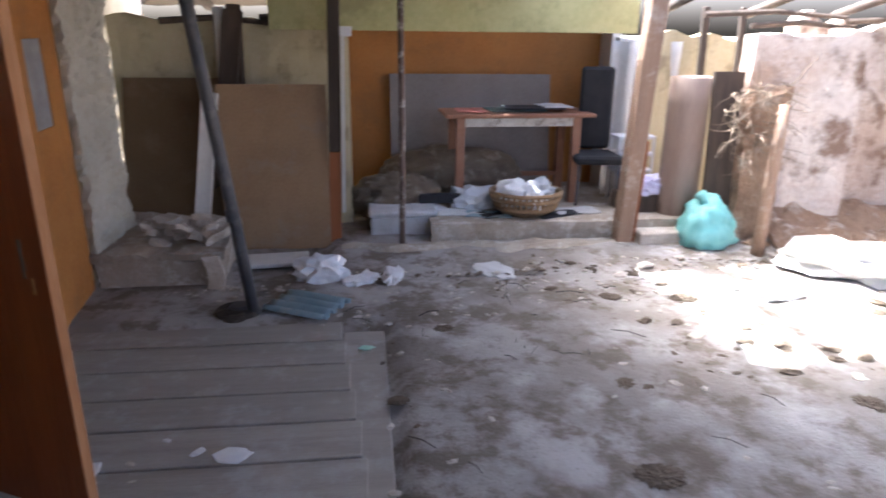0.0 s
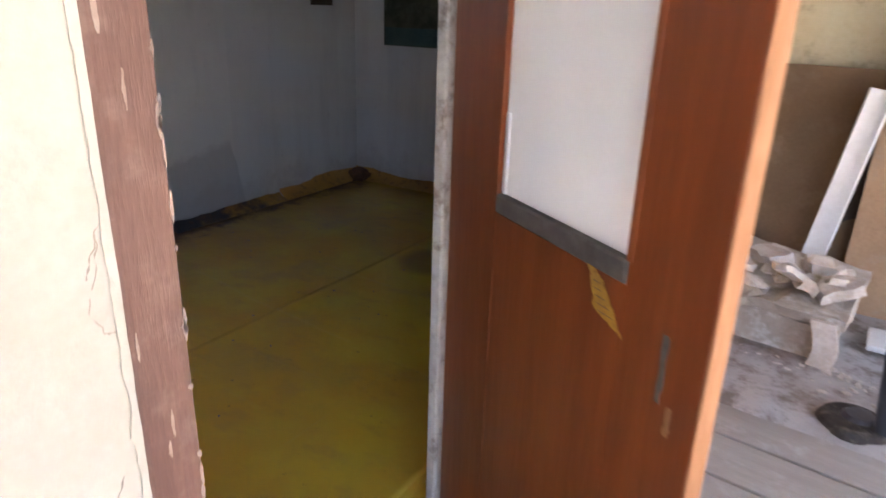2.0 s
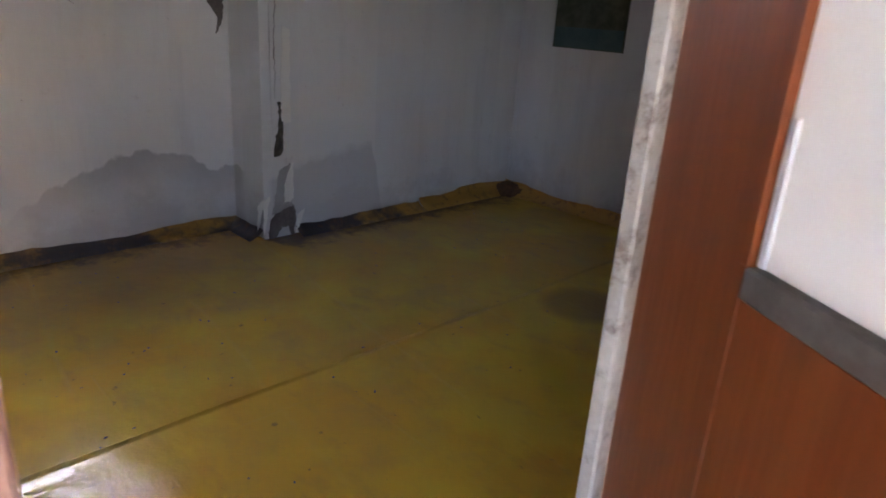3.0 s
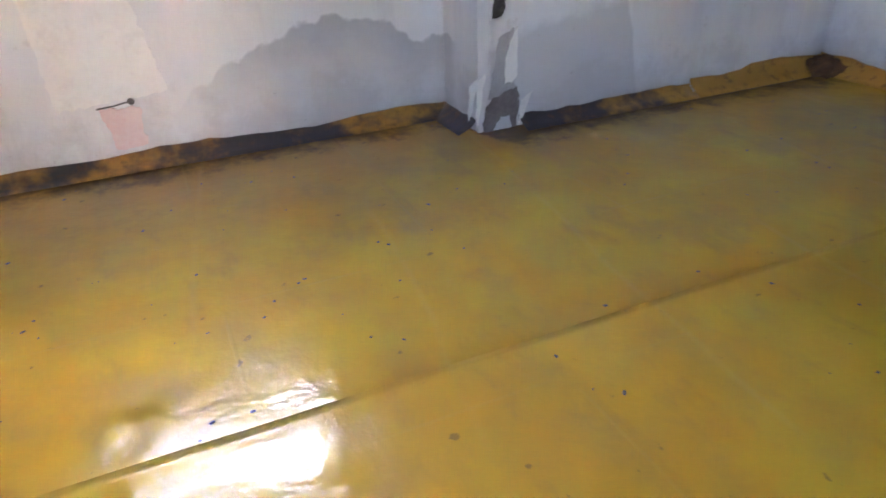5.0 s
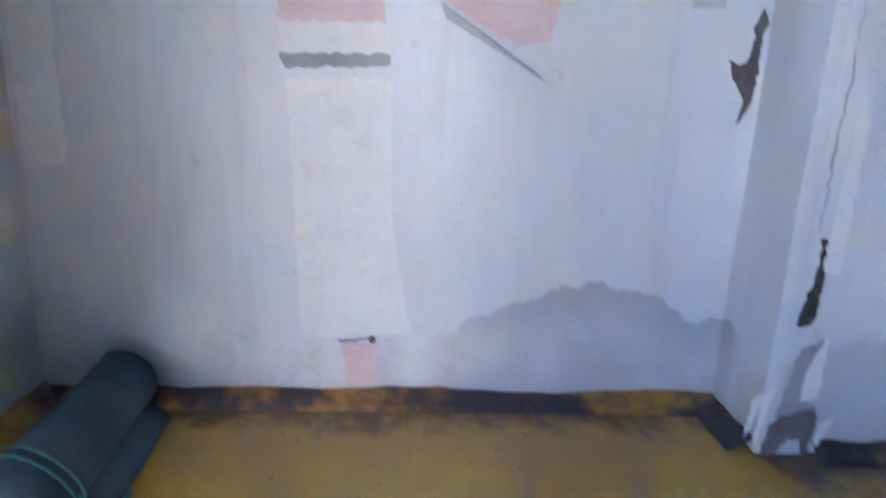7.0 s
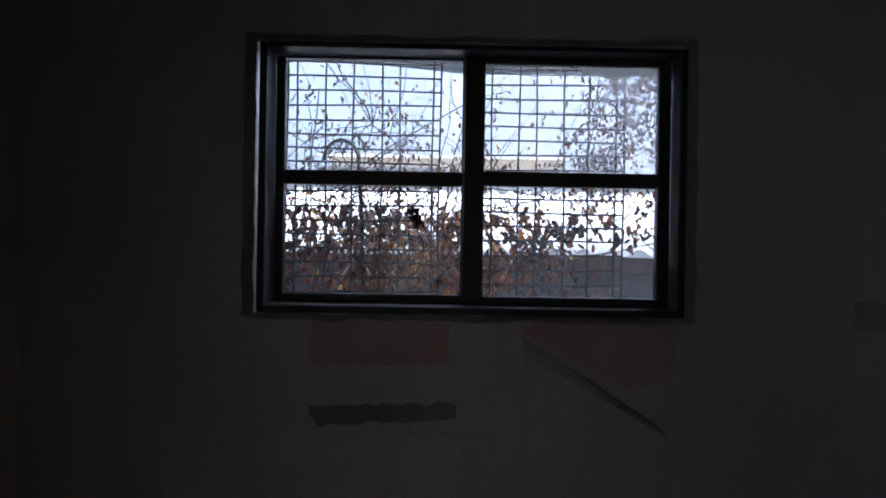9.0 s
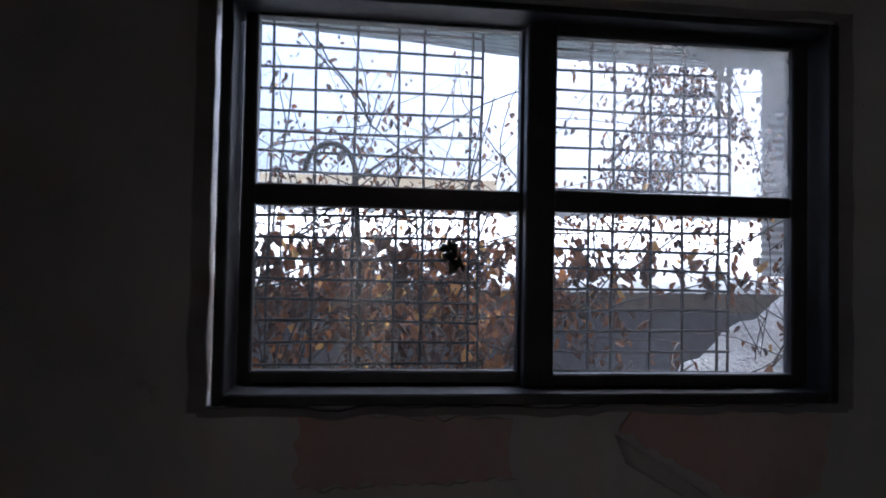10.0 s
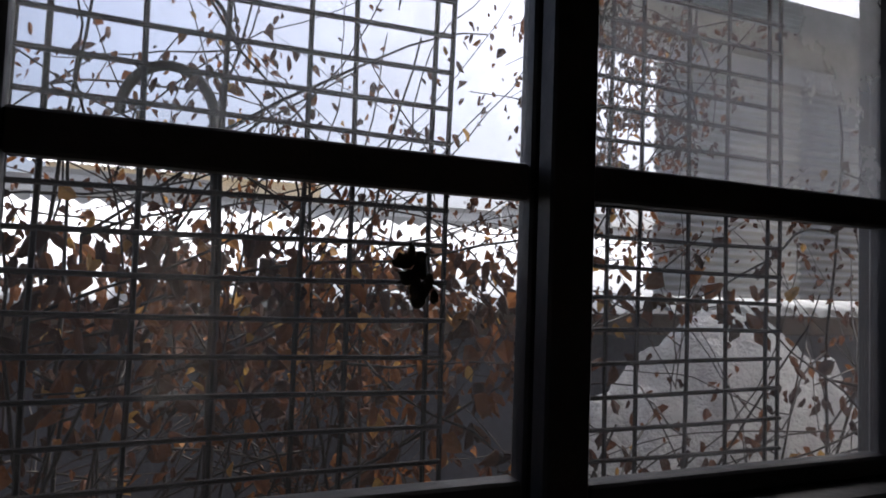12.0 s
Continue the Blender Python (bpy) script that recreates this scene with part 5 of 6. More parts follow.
# ---- hall: boards leaning on the back wall ----
def leaning_board(name, e0, e1, n, z0, z1, lean, material, label, thick=0.008, tilt=0.0):
    bm = bmesh.new()
    w, h = e1 - e0, z1 - z0
    sheet(bm, 10, 10, lambda u, v: (u * w, 0.015 * math.sin(u * 3) * v + lean * v, h * v), thick)
    return solid(name, bm, material, hall(e0, n, z0, 0, 0, tilt), label, "board", "boards leaning on the wall")


leaning_board("hardboard_panel", -0.20, 0.52, 2.74, HF + 0.02, 1.105, 0.34, M_HARDB_SHADED, "brown hardboard sheet leaning on the wall, shadow put into its colour")
leaning_board("hardboard_panel", 0.50, 1.27, 2.72, HF + 0.02, 1.08, 0.12, M_HARDB, "light brown hardboard sheet leaning on the wall")
leaning_board("white_batten", 0.26, 0.37, 2.70, HF + 0.02, 1.05, 0.05, M_WHITEW, "white painted batten leaning between the sheets", 0.03, 8)
leaning_board("dark_plank", 0.34, 0.48, 2.80, HF + 0.02, 1.60, 0.28, M_DARKW, "dark old plank leaning behind the sheets", 0.03, 7)
leaning_board("dark_plank", 0.57, 0.66, 3.0, HF + 0.02, 1.62, 0.12, M_DARKW, "dark upright timber behind the sheets", 0.05, 0)
leaning_board("white_batten", 0.48, 0.55, 2.98, HF + 0.02, 1.60, 0.12, M_WHITEW, "pale upright batten behind the sheets", 0.03, 0)

# plastered jamb bulge beside door 2
bm = bmesh.new()
sheet(bm, 90, 16, lambda u, v: (-0.15 + 0.08 * v + 0.03 * noise.fractal(Vector((u * 18, v * 3, 1)), 0.7, 2.0, 5) + 0.14 * max(0, 0.22 - u) * 3 * v, 2.02 + (0.44 + 0.05 * noise.fractal(Vector((u * 16, 5, 2)), 0.7, 2.0, 4)) * v, HF + u * 2.2), 0.05)
jb = tagged(part("wall_jamb_plaster", bm, M_CREAM), kind="structure")
jb.matrix_world = HALL

# broken masonry block with rubble on it
blk = thing("masonry_stub", hall(0.24, 2.28, HF), "broken plastered brick stub with crumbled top", "masonry")
bm = bmesh.new()
vs = box(bm, -0.40, 0.36, -0.28, 0.30, 0.0, 0.21, 0.02)
bmesh.ops.subdivide_edges(bm, edges=bm.edges[:], cuts=5, use_grid_fill=True)
for v in bm.verts:
    v.co += Vector((noise.noise(v.co * 9), noise.noise(v.co * 9 + Vector((4, 4, 4))), noise.noise(v.co * 9 + Vector((8, 1, 4))))) * 0.018
part("body", bm, M_CONC, blk)
bm = bmesh.new()
sheet(bm, 16, 8, lambda u, v: (-0.42 + 0.82 * u, -0.30 + 0.66 * v, 0.225 + 0.11 * v * (1 - 0.6 * u) + 0.03 * noise.fractal(Vector((u * 6, v * 5, 2)), 0.8, 2, 3)), 0.05)
part("plaster_cap", bm, M_CONC, blk)
bm = bmesh.new()
sheet(bm, 10, 4, lambda u, v: (0.28 + 0.10 * v + 0.02 * math.sin(u * 4), -0.315 - 0.015 * (1 - u), 0.01 + 0.22 * u), 0.03)
part("plaster_drip", bm, M_RUBBLE, blk, "pale run of plaster")
rnd = random.Random(3)
for i in range(20):
    bm = bmesh.new()
    s = rnd.uniform(0.035, 0.085)
    box(bm, -s, s, -s * 0.7, s * 0.7, -s * rnd.uniform(0.18, 0.45), s * rnd.uniform(0.18, 0.45))
    bmesh.ops.subdivide_edges(bm, edges=bm.edges[:], cuts=2, use_grid_fill=True)
    for v in bm.verts:
        q = v.co * (0.9 / s) + Vector((i * 3.1, 0, 0))
        v.co += Vector((noise.noise(q), noise.noise(q + Vector((5, 0, 0))), noise.noise(q + Vector((0, 7, 0))))) * s * 0.42
    solid("rubble_piece", bm, M_RUBBLE, hall(0.30 + rnd.uniform(-0.2, 0.26), 2.20 + rnd.uniform(-0.14, 0.22), HF + 0.27 + 0.055 * (i % 3), rnd.uniform(0, 360), rnd.uniform(-30, 30), rnd.uniform(-25, 25)), "broken slab of pale plaster on the stub", "rubble", "plaster rubble")

# ---- hall: things along the platform ----
tab = thing("table", hall(2.80, 3.42, 0.068, 1.5), "reddish wooden table with square legs and littered top", "table")
bm = bmesh.new()
box(bm, -0.62, 0.62, -0.25, 0.25, 0.725, 0.755, 0.006)
part("tabletop", bm, M_TABLE, tab)
for y in (-0.21, 0.21):
    bm = bmesh.new()
    box(bm, -0.50, 0.50, y - 0.012, y + 0.012, 0.655, 0.725, 0.002)
    part("apron", bm, M_PALE if y < 0 else M_TABLE, tab)
for x in (-0.50, 0.47):
    bm = bmesh.new()
    box(bm, x - 0.012, x + 0.012, -0.19, 0.19, 0.655, 0.725, 0.002)
    part("apron", bm, M_TABLE, tab)
    for y in (-0.20, 0.20):
        bm = bmesh.new()
        box(bm, x - 0.035, x + 0.035, y - 0.03, y + 0.03, 0.0, 0.724, 0.004)
        part("leg", bm, M_TABLE, tab)
bm = bmesh.new()
box(bm, -0.46, 0.44, 0.185, 0.205, 0.16, 0.20, 0.003)
part("stretcher", bm, M_TABLE, tab)
for i, (dx, w, mt, lab) in enumerate(((-0.42, 0.24, M_PINKB, "pink folder lying on the table"), (-0.15, 0.48, M_GREENB, "dark green sheet lying on the table"), (-0.02, 0.50, M_BLACK, "black flat folder lying on the table"), (0.30, 0.24, M_PAPER, "white crumpled paper lying on the table"))):
    bm = bmesh.new()
    sheet(bm, 8, 6, lambda u, v: (u * w, v * 0.3, 0.007 + 0.012 * i * (0.4 if i < 2 else 1) + 0.007 * noise.noise(Vector((u * 3, v * 3, i)))), 0.006)
    solid("flat_folder", bm, mt, hall(2.80 + dx - 0.08, 3.26, 0.068 + 0.757, 1.5 + 4 * (i % 2)), lab, "folder", "litter on the table")

leaning_board("grey_board", 1.77, 3.22, 3.78, 0.08, 1.09, 0.14, M_GREYB, "grey weathered board leaning behind the table", 0.015)
bm = bmesh.new()
lump(bm, (1.3, 0.5, 0.55), 3.0, 0.12, 2.2, 5)
solid("blanket", bm, M_BLANKET, hall(2.28, 3.62, 0.055, 0), "heap of dirty brown blankets under the table", "blanket", smooth=True)
bm = bmesh.new()
lump(bm, (0.75, 0.45, 0.42), 8.0, 0.16, 2.2, 5)
solid("blanket", bm, M_BLANKET, hall(1.78, 3.28, 0.0, 0), "crumpled dirty blanket beside the box", "blanket", smooth=True)
for i, (e, n, s, mt) in enumerate(((2.42, 3.15, 0.30, M_WHITEP), (2.05, 3.05, 0.30, M_FOAM), (1.72, 3.02, 0.28, M_FOAM), (2.62, 3.2, 0.26, M_WHITEP))):
    bm = bmesh.new()
    lump(bm, (s * 1.4, s, s * 0.8), i + 60, 0.35, 3, 3)
    solid("plastic_bag", bm, mt, hall(e, n, 0.06 if e > 2.05 else HF + 0.06, 40 * i), "crumpled white plastic bag in the clutter", "bag", "plastic bags")
bm = bmesh.new()
box(bm, 0, 0.72, -0.03, 0.03, 0, 0.075, 0.008)
solid("dark_bar", bm, M_BLACK, hall(1.96, 3.08, 0.13, 2), "black flat bar lying across the clutter", "bar")

bx = thing("foam_box", hall(1.82, 2.98, HF + 0.02, 0), "dirty white polystyrene box with a lid", "box")
bm = bmesh.new()
box(bm, -0.25, 0.25, -0.15, 0.15, 0.0, 0.20, 0.012)
part("body", bm, M_FOAM, bx)
bm = bmesh.new()
box(bm, -0.265, 0.265, -0.165, 0.165, 0.20, 0.245, 0.012)
part("lid", bm, M_FOAM, bx)

bas = thing("wicker_basket", hall(2.80, 2.92, 0.075), "round wicker basket filled with plastic bags", "basket")
bm = bmesh.new()
rings = [(0.15, 0.0), (0.21, 0.05), (0.235, 0.12), (0.245, 0.17)]
for r, z in rings:
    tube(bm, [(r * 1.15 * math.cos(a), r * math.sin(a), z + 0.012) for a in [i * 2 * math.pi / 28 for i in range(29)]], 0.016, 6)
for i in range(36):
    a = i * 2 * math.pi / 36
    tube(bm, [(r * 1.15 * math.cos(a), r * math.sin(a), z + 0.01) for r, z in rings], 0.013, 5)
tube(bm, [(0, 0, 0.002), (0, 0, 0.016)], 0.15, 20)
part("weave", bm, M_WICKER, bas)
for i, (x, y, s, mt) in enumerate(((-0.08, -0.02, 0.26, M_WHITEP), (0.10, 0.02, 0.26, M_FOAM), (0.02, -0.10, 0.2, M_WHITEP))):
    bm = bmesh.new()
    lump(bm, (s * 1.3, s, s * 0.95), 70 + i, 0.35, 3, 3)
    solid("plastic_bag", bm, mt, hall(2.80 + x, 2.92 + y, 0.15, 50 * i), "crumpled plastic bag stuffed in the basket", "bag", "plastic bags")
for i, (e, n, mt) in enumerate(((2.40, 2.85, M_BLUESC), (2.2, 2.9, M_PAPER), (3.15, 2.85, M_PAPER), (2.55, 2.78, M_BLACK), (3.0, 2.74, M_BLACK))):
    bm = bmesh.new()
    sheet(bm, 6, 6, lambda u, v: (u * 0.36, v * 0.2, 0.02 + 0.012 * noise.noise(Vector((u * 3, v * 3, i * 2.0)))), 0.005)
    solid("paper_sheet", bm, mt, hall(e - 0.1, n - 0.05, 0.066, -10 + 8 * i), "loose flat sheet on the concrete platform", "sheet", "sheets on the platform")

# black chair with a tall back
ch = thing("black_chair", hall(3.48, 3.35, 0.068, -8), "black cloth chair with a tall padded back", "chair")
bm = bmesh.new()
box(bm, -0.14, 0.14, 0.02, 0.075, 0.44, 1.12, 0.025)
part("backrest", bm, M_BLACK, ch)
bm = bmesh.new()
box(bm, -0.20, 0.20, -0.32, 0.06, 0.36, 0.43, 0.02)
part("seat", bm, M_BLACK, ch)
for x in (-0.17, 0.17):
    for y in (-0.28, 0.04):
        bm = bmesh.new()
        tube(bm, [(x, y, 0), (x * 0.95, y, 0.36)], 0.013, 8)
        part("leg", bm, M_BLACKP, ch)

# white cloth, lattice rack and bags beyond the thick post
bm = bmesh.new()
sheet(bm, 26, 12, lambda u, v: (u * 0.62, 0.03 * math.sin(u * 20) + 0.02 * math.sin(u * 9 + v * 2), 1.32 * v), 0.004)
solid("white_cloth", bm, M_WHITEW, hall(3.62, 3.46, 0.07, 0), "white cloth hanging down to the platform", "cloth", smooth=True)
rack = thing("white_rack", hall(3.78, 3.25, 0.06), "small white plastic rack with two shelves", "rack")
for z in (0.28, 0.42, 0.56):
    bm = bmesh.new()
    box(bm, -0.16, 0.16, -0.1, 0.1, z, z + 0.025, 0.004)
    part("shelf", bm, M_WHITEP, rack)
for x in (-0.15, 0.15):
    for y in (-0.09, 0.09):
        bm = bmesh.new()
        tube(bm, [(x, y, 0), (x, y, 0.58)], 0.01, 6)
        part("leg", bm, M_WHITEP, rack)
for i, (e, n) in enumerate(((3.76, 2.92), (3.92, 2.95), (3.84, 3.02))):
    bm = bmesh.new()
    lump(bm, (0.28, 0.22, 0.2), 80 + i, 0.35, 3, 3)
    solid("plastic_bag", bm, M_LILAC, hall(e, n, 0.22 if i < 2 else 0.065, 30 * i), "lilac printed plastic bag on the clutter", "bag", "plastic bags")
cb = thing("carton", hall(3.80, 2.98, 0.065, 6), "dark low carton under the bags", "box")
bm = bmesh.new()
box(bm, -0.22, 0.22, -0.13, 0.13, 0, 0.16, 0.006)
part("body", bm, M_DARKW, cb)
bm = bmesh.new()
box(bm, 0, 0.42, 0, 0.2, 0, 0.12, 0.012)
solid("concrete_block", bm, M_RUBBLE, hall(3.60, 2.50, HF + 0.03, 2), "pale cement block at the platform edge", "block")
# linoleum roll and dark doors leaning on the mud wall
bm = bmesh.new()
sheet(bm, 60, 6, lambda u, v: ((0.06 + 0.055 * u * 2.2) * math.cos(u * 14), (0.06 + 0.055 * u * 2.2) * math.sin(u * 14), v * 1.25), 0.006)
solid("linoleum_roll", bm, M_LINO, hall(4.02, 2.86, HF + 0.03), "tall brown roll of linoleum standing upright", "roll", smooth=True)
leaning_board("dark_plank", 4.14, 4.38, 2.62, HF + 0.02, 1.19, 0.10, M_DARKW, "dark stained board leaning on the mud wall", 0.03)
broken_wall("wall_mud_stub", 4.36, 4.66, 2.62, -0.2, 1.08, M_MUDB, 9.0, 0.16, 0.16)
for e, w in ((4.36, 0.05), (4.68, 0.045)):
    bm = bmesh.new()
    box(bm, -w / 2, w / 2, -w / 2, w / 2, 0, 1.80, 0.005)
    solid("roof_prop", bm, M_DARKW, hall(e, 3.28, HF, 0, 0, -2), "thin dark upright timber under the roof", "post", "roof props")
bm = bmesh.new()
tube(bm, [(0, 0, 0), (0.02, 0.03, 0.4), (0.06, 0.07, 0.8), (0.09, 0.10, 1.12)], [0.05, 0.045, 0.042, 0.036], 9)
solid("leaning_log", bm, M_WOOD, hall(4.42, 2.26, HF), "weathered log leaning on the mud wall", "log", smooth=True)
brush = thing("dry_brush", hall(4.40, 2.50, 0.62), "tangle of dry grey-brown twigs hanging on the mud wall", "brush")
rnd = random.Random(33)
for i in range(70):
    bm = bmesh.new()
    p = Vector((rnd.uniform(-0.22, 0.2), rnd.uniform(-0.10, 0.08), rnd.uniform(0.0, 0.52)))
    d = Vector((rnd.uniform(-1, 1), rnd.uniform(-0.5, 0.3), rnd.uniform(-1.2, 0.6))).normalized()
    pts = [p]
    for q in range(7):
        d = (d + Vector((rnd.uniform(-1, 1), rnd.uniform(-1, 1), rnd.uniform(-1, 0.7))) * 0.45).normalized()
        pts.append(pts[-1] + d * rnd.uniform(0.03, 0.06))
    tube(bm, pts, [0.006 - 0.0006 * q for q in range(8)], 4)
    part("twig", bm, M_TWIG, brush)
bag = thing("turquoise_bag", hall(4.13, 2.52, HF + 0.02), "knotted turquoise plastic rubbish bag", "bag")
bm = bmesh.new()
lump(bm, (0.44, 0.34, 0.50), 90, 0.22, 2.6, 4)
for v in bm.verts:
    v.co.x *= 1.12 - 0.9 * v.co.z
part("body", bm, M_TEAL, bag, smooth=True)
bm = bmesh.new()
tube(bm, [(-0.03, 0, 0.31), (-0.04, 0, 0.37), (-0.08, 0, 0.42)], [0.06, 0.025, 0.05], 9)
part("knot", bm, M_TEAL, bag, smooth=True)

# brown earth bank slumped against the mud wall
bm = bmesh.new()
sheet(bm, 60, 16, lambda u, v: (4.62 + 3.2 * u, 2.12 + 0.72 * v + 0.08 * noise.noise(Vector((u * 9, 2, 0))), HF - 0.02 + 0.46 * v ** 1.4 * (0.55 + 0.45 * math.sin(u * 5 + 1.2) ** 2) + 0.07 * noise.fractal(Vector((u * 12, v * 4, 1)), 0.7, 2.0, 4)), 0.03)
eb = tagged(part("earth_bank", bm, M_MUDB), kind="structure")
eb.matrix_world = HALL

# mud clods fallen in front of the wall
rnd = random.Random(9)
for i in range(26):
    bm = bmesh.new()
    s = rnd.uniform(0.08, 0.26)
    lump(bm, (s * 1.3, s, s * 0.6), i + 100, 0.45, 2.4, 2)
    e = rnd.uniform(4.5, 6.6)
    solid("wall_clod", bm, M_MUDB if i % 3 else M_RUBBLE, hall(e, 2.55 - abs(rnd.gauss(0, 0.28)) + (0.2 if e > 5.3 else 0), HF, rnd.uniform(0, 360)), "fallen clod of mud plaster below the wall", "clod", "fallen mud clods")

# ---- hall: litter on the floor ----
bm = bmesh.new()
sheet(bm, 8, 30, lambda u, v: (u * 0.40, v * 0.34, 0.03 + 0.024 * math.sin(v * 2 * math.pi * 4.0)), 0.004)
solid("corrugated_scrap", bm, M_BLUESC, hall(0.92, 1.56, HF + 0.004, -28), "blue-grey corrugated plastic offcut on the floor", "offcut", smooth=True)
bm = bmesh.new()
box(bm, 0, 0.42, 0, 0.2, 0, 0.03, 0.004)
solid("white_board", bm, M_WHITEW, hall(0.72, 2.26, HF + 0.03, 6, 4), "white painted board lying on rubble", "board")
for i, (e, n, s, mt, lab) in enumerate(((1.24, 2.08, 0.24, M_WHITEP, "crumpled white plastic sheet on the floor"), (1.50, 2.02, 0.2, M_WHITEP, "crumpled white plastic sheet on the floor"), (1.70, 2.0, 0.16, M_WHITEP, "small crumpled white bag on the floor"), (2.40, 2.18, 0.3, M_PAPER, "flat torn white cardboard on the floor"), (4.86, 1.86, 0.62, M_WHITEW, "white heap of plaster in the sun"), (4.05, 1.55, 0.34, M_WHITEW, "flat plaster lump in the sun"))):
    bm = bmesh.new()
    hgt = (0.9, 0.35, 0.8, 0.14, 0.5, 0.3)[i]
    lump(bm, (s * 1.4, s * 0.8, s * hgt), i + 130, 0.4, 2.6, 3)
    solid("crumpled_sheet", bm, mt, hall(e, n, HF + 0.004, 37 * i), lab, "litter")
bm = bmesh.new()
lump(bm, (0.09, 0.05, 0.012), 5, 0.4, 3, 2)
solid("green_scrap", bm, M_GREENL, hall(1.52, 1.06, HF + 0.004, 10), "pale green plastic scrap on the floor", "scrap")
for i, (e, n, s, mt) in enumerate(((1.0, 0.17, 0.12, M_WHITEP), (0.86, 0.21, 0.05, M_WHITEP), (0.50, 0.14, 0.06, M_WHITEP), (0.62, 0.16, 0.035, M_RUBBLE), (0.5, 0.03, 0.08, M_RUBBLE), (0.22, -0.10, 0.05, M_WHITEP), (0.30, -0.02, 0.035, M_WHITEP), (0.14, -0.04, 0.03, M_WHITEP), (0.36, -0.16, 0.045, M_RUBBLE), (0.2, -0.2, 0.025, M_WHITEP), (0.72, 0.3, 0.03, M_WHITEP), (0.66, 0.05, 0.025, M_RUBBLE), (0.08, 1.86, 0.09, M_BLACK), (0.2, 1.80, 0.06, M_WHITEP), (-0.02, 1.9, 0.07, M_BLACK))):
    bm = bmesh.new()
    lump(bm, (s * 1.3, s * 0.8, s * 0.2), i + 150, 0.4, 2.6, 2)
    solid("plaster_flake", bm, mt, hall(e, n, HF + 0.012, 50 * i), "flat flake fallen on the floor boards", "flake", "flakes on the boards")
for i, (e, n, s) in enumerate(((3.5, 1.55, 0.26), (2.73, 0.55, 0.2), (3.77, 0.25, 0.3), (2.61, -0.12, 0.28), (3.05, 0.2, 0.14), (2.2, 0.6, 0.12), (1.66, 0.52, 0.14), (2.4, 1.3, 0.12), (2.9, 1.5, 0.14), (1.95, 1.25, 0.16))):
    bm = bmesh.new()
    lump(bm, (s * 0.66, s * 0.5, s * 0.13), i * 9, 0.45, 6.0, 4)
    solid("dirt_clump", bm, M_EARTH, hall(e, n, HF + 0.004, 60 * i), "dark clump of earth and straw on the floor", "clump", "dirt clumps")
bm = bmesh.new()
rnd = random.Random(21)
for i in range(520):
    e, n = rnd.uniform(1.55, 5.6), rnd.uniform(-0.6, 2.55)
    if rnd.random() < 0.5:
        n = 1.3 + abs(rnd.gauss(0, 0.6))
        e = rnd.uniform(0.9, 5.4)
    if n > 2.6:
        continue
    s = rnd.uniform(0.008, 0.04)
    vs = lump(bm, (s * 1.6, s, s * 0.6), i, 0.5, 3, 1)
    bmesh.ops.transform(bm, matrix=pose(e, n, HF + 0.005 + (0.02 if n > 2.0 else 0), 0, 0, rnd.uniform(0, 360)), verts=vs)
for i in range(110):
    s = rnd.uniform(0.006, 0.03)
    vs = lump(bm, (s * 1.6, s, s * 0.6), i + 900, 0.5, 3, 1)
    bmesh.ops.transform(bm, matrix=pose(rnd.uniform(-0.05, 1.0), 1.98 - abs(rnd.gauss(0, 0.13)), HF + 0.014, 0, 0, rnd.uniform(0, 360)), verts=vs)
ob = part("floor_debris", bm, M_RUBBLE)
ob.matrix_world = HALL
tagged(ob, "small plaster crumbs and stones on the hall floor", "debris", kind="stuff")
bm = bmesh.new()
for i in range(620):
    e, n = rnd.uniform(1.6, 5.8), 2.4 - abs(rnd.gauss(0, 0.95))
    s = rnd.uniform(0.006, 0.028) * (1.3 if n > 1.6 else 1.0)
    vs = lump(bm, (s * 1.7, s, s * 0.5), i + 7, 0.6, 3, 1)
    bmesh.ops.transform(bm, matrix=pose(e, n, HF + 0.003 + (0.02 if n > 2.0 else 0), 0, 0, rnd.uniform(0, 360)), verts=vs)
for i in range(260):
    s = rnd.uniform(0.008, 0.034)
    vs = lump(bm, (s * 1.7, s, s * 0.5), i + 1700, 0.6, 3, 1)
    bmesh.ops.transform(bm, matrix=pose(rnd.uniform(3.2, 5.7), rnd.uniform(0.5, 2.2), HF + 0.006, 0, 0, rnd.uniform(0, 360)), verts=vs)
ob = part("earth_crumbs", bm, M_EARTH)
ob.matrix_world = HALL
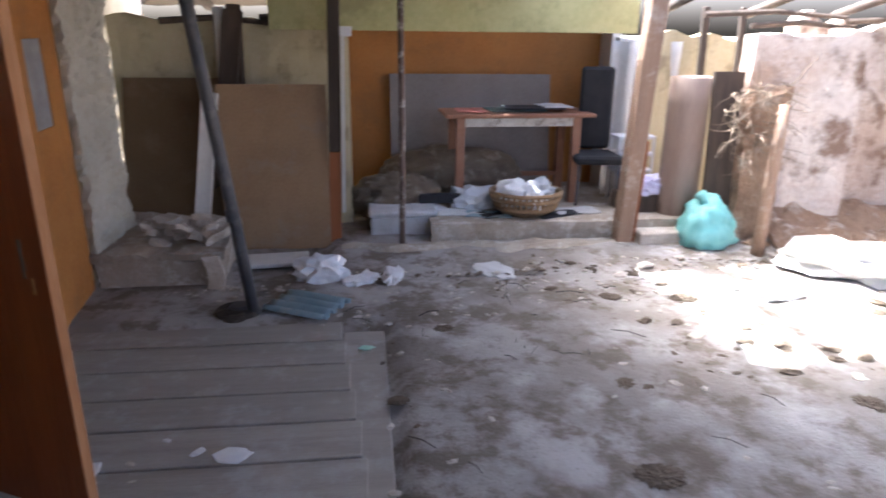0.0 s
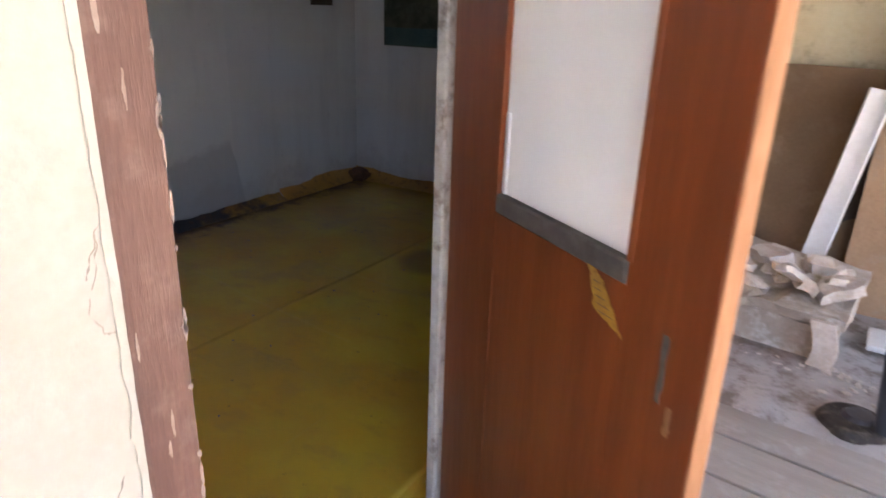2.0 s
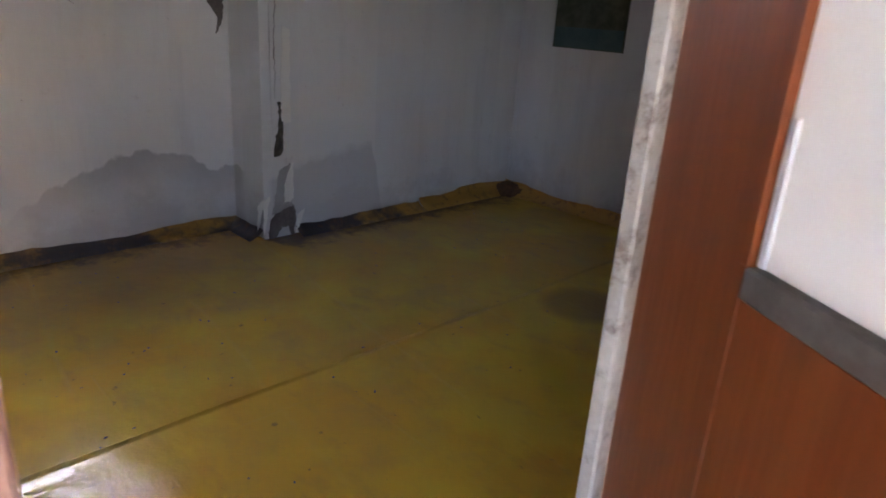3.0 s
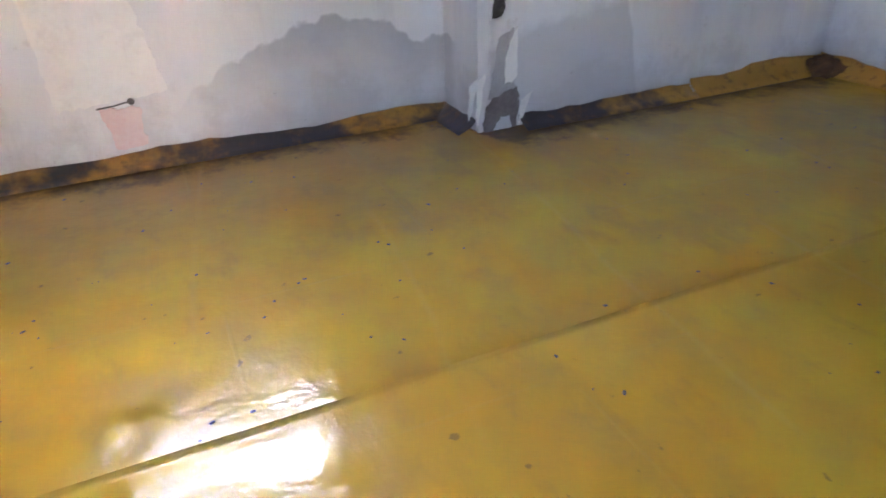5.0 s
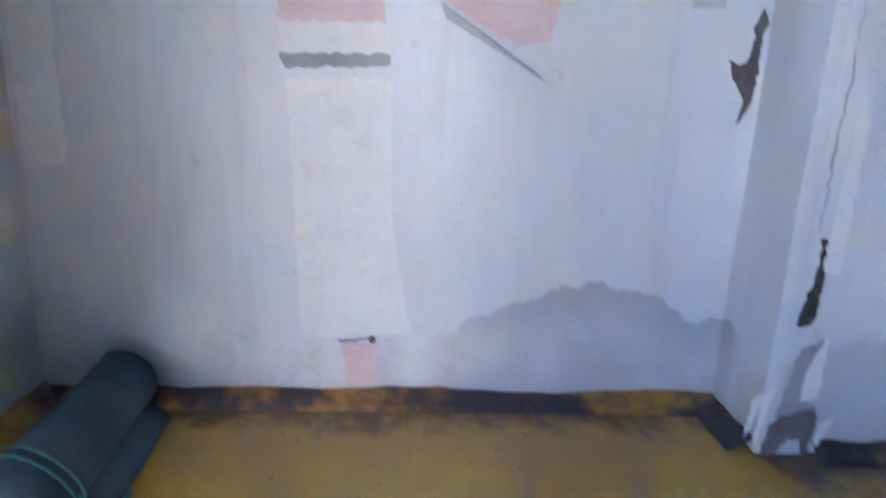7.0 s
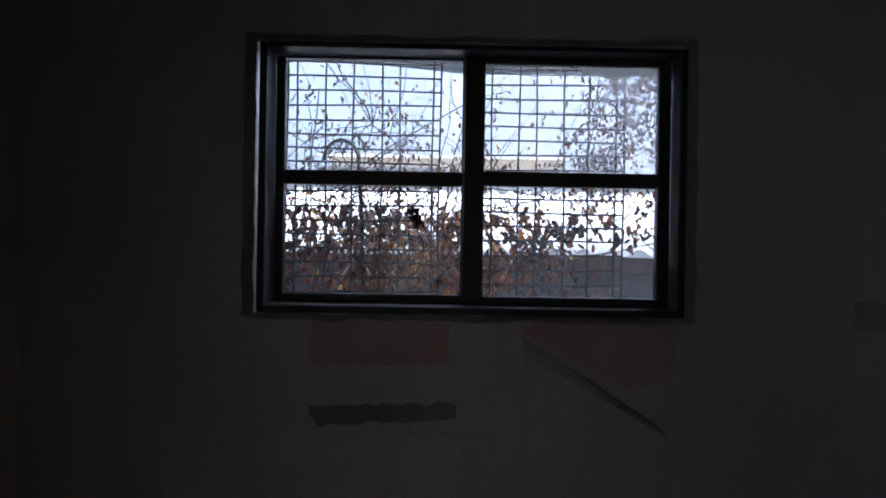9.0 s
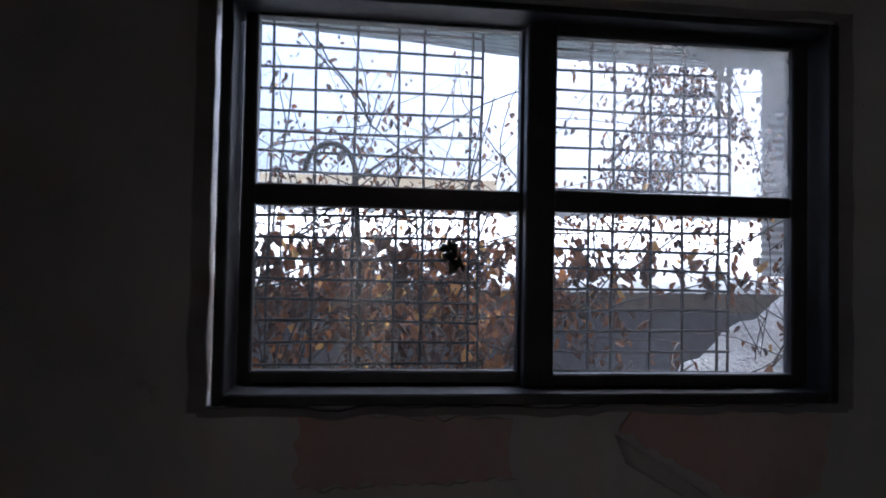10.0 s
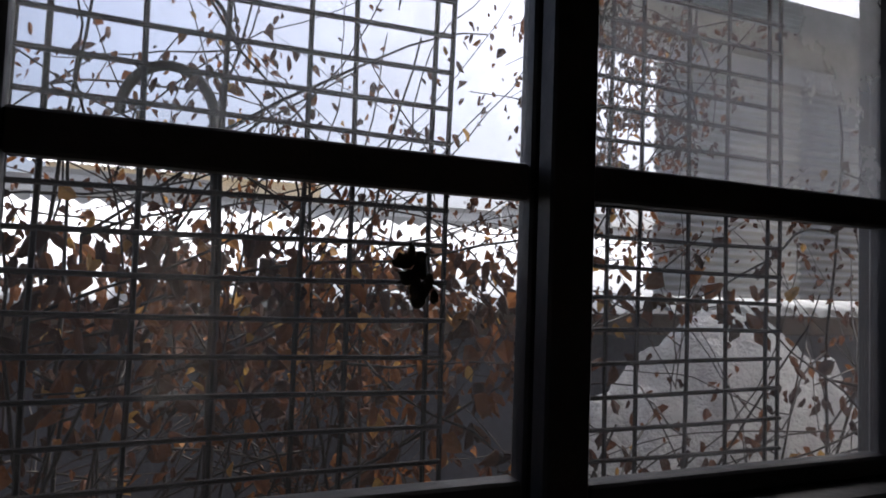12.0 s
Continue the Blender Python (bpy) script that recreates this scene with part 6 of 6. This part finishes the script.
tagged(ob, "dark earth crumbs strewn on the hall floor", "earth", kind="stuff")
bm = bmesh.new()
for i in range(80):
    e, n, l, a = rnd.uniform(1.5, 5.4), 2.4 - abs(rnd.gauss(0, 1.1)), rnd.uniform(0.03, 0.2), rnd.uniform(0, 6.28)
    d = Vector((math.cos(a), math.sin(a), 0)) * l
    p = Vector((e, n, HF + 0.018))
    tube(bm, [p, p + d * 0.5 + Vector((0, 0, 0.012)), p + d], rnd.uniform(0.0008, 0.0026), 4)
ob = part("twigs", bm, M_STEM)
ob.matrix_world = HALL
tagged(ob, "dry twigs and straw on the hall floor", "twigs", kind="stuff")

rnd = random.Random(57)
for i in range(210):
    e, n = rnd.uniform(2.7, 5.9), rnd.uniform(0.35, 2.4)
    s = rnd.uniform(0.015, 0.035) * rnd.choice((1, 1, 1.4, 2.3))
    bm = bmesh.new()
    lump(bm, (s * 1.7, s * 1.1, s * 0.55), i + 300, 0.5, 3.0, 2)
    dark = rnd.random() < 0.6
    solid("rubble_lump", bm, M_EARTH if dark else M_RUBBLE, hall(e, n, HF + 0.004 + (0.02 if n > 2.0 else 0), rnd.uniform(0, 360)), "dark clod of earth on the sunlit floor" if dark else "pale lump of broken plaster on the floor", "rubble", "rubble in the sun")

# ---- floor boards, one by one ----
deck = tagged(new("floor_boards"), "grey worn wooden floor boards", "floor boards", kind="structure")
deck.matrix_world = hall(0.0, 0.0, 0.0)
edges = [1.50, 1.178, 0.918, 0.656, 0.403, 0.136, -0.12, -0.37, -0.62, -0.87, -1.12, -1.37, -1.62, -1.87, -2.12, -2.37]
for i, (a, b) in enumerate(zip(edges, edges[1:])):
    bm = bmesh.new()
    box(bm, -0.16 + 0.115 * (2.0 - b), 1.385 + 0.028 * i if i < 5 else 1.52, b + 0.008, a - 0.008, HF - 0.032, HF, 0.003)
    part("plank", bm, M_PLANK, deck)
bm = bmesh.new()
box(bm, 1.40, 1.62, -2.4, 1.30, HF - 0.045, HF - 0.012, 0.004)
part("edge_plank", bm, M_PLANK, deck)
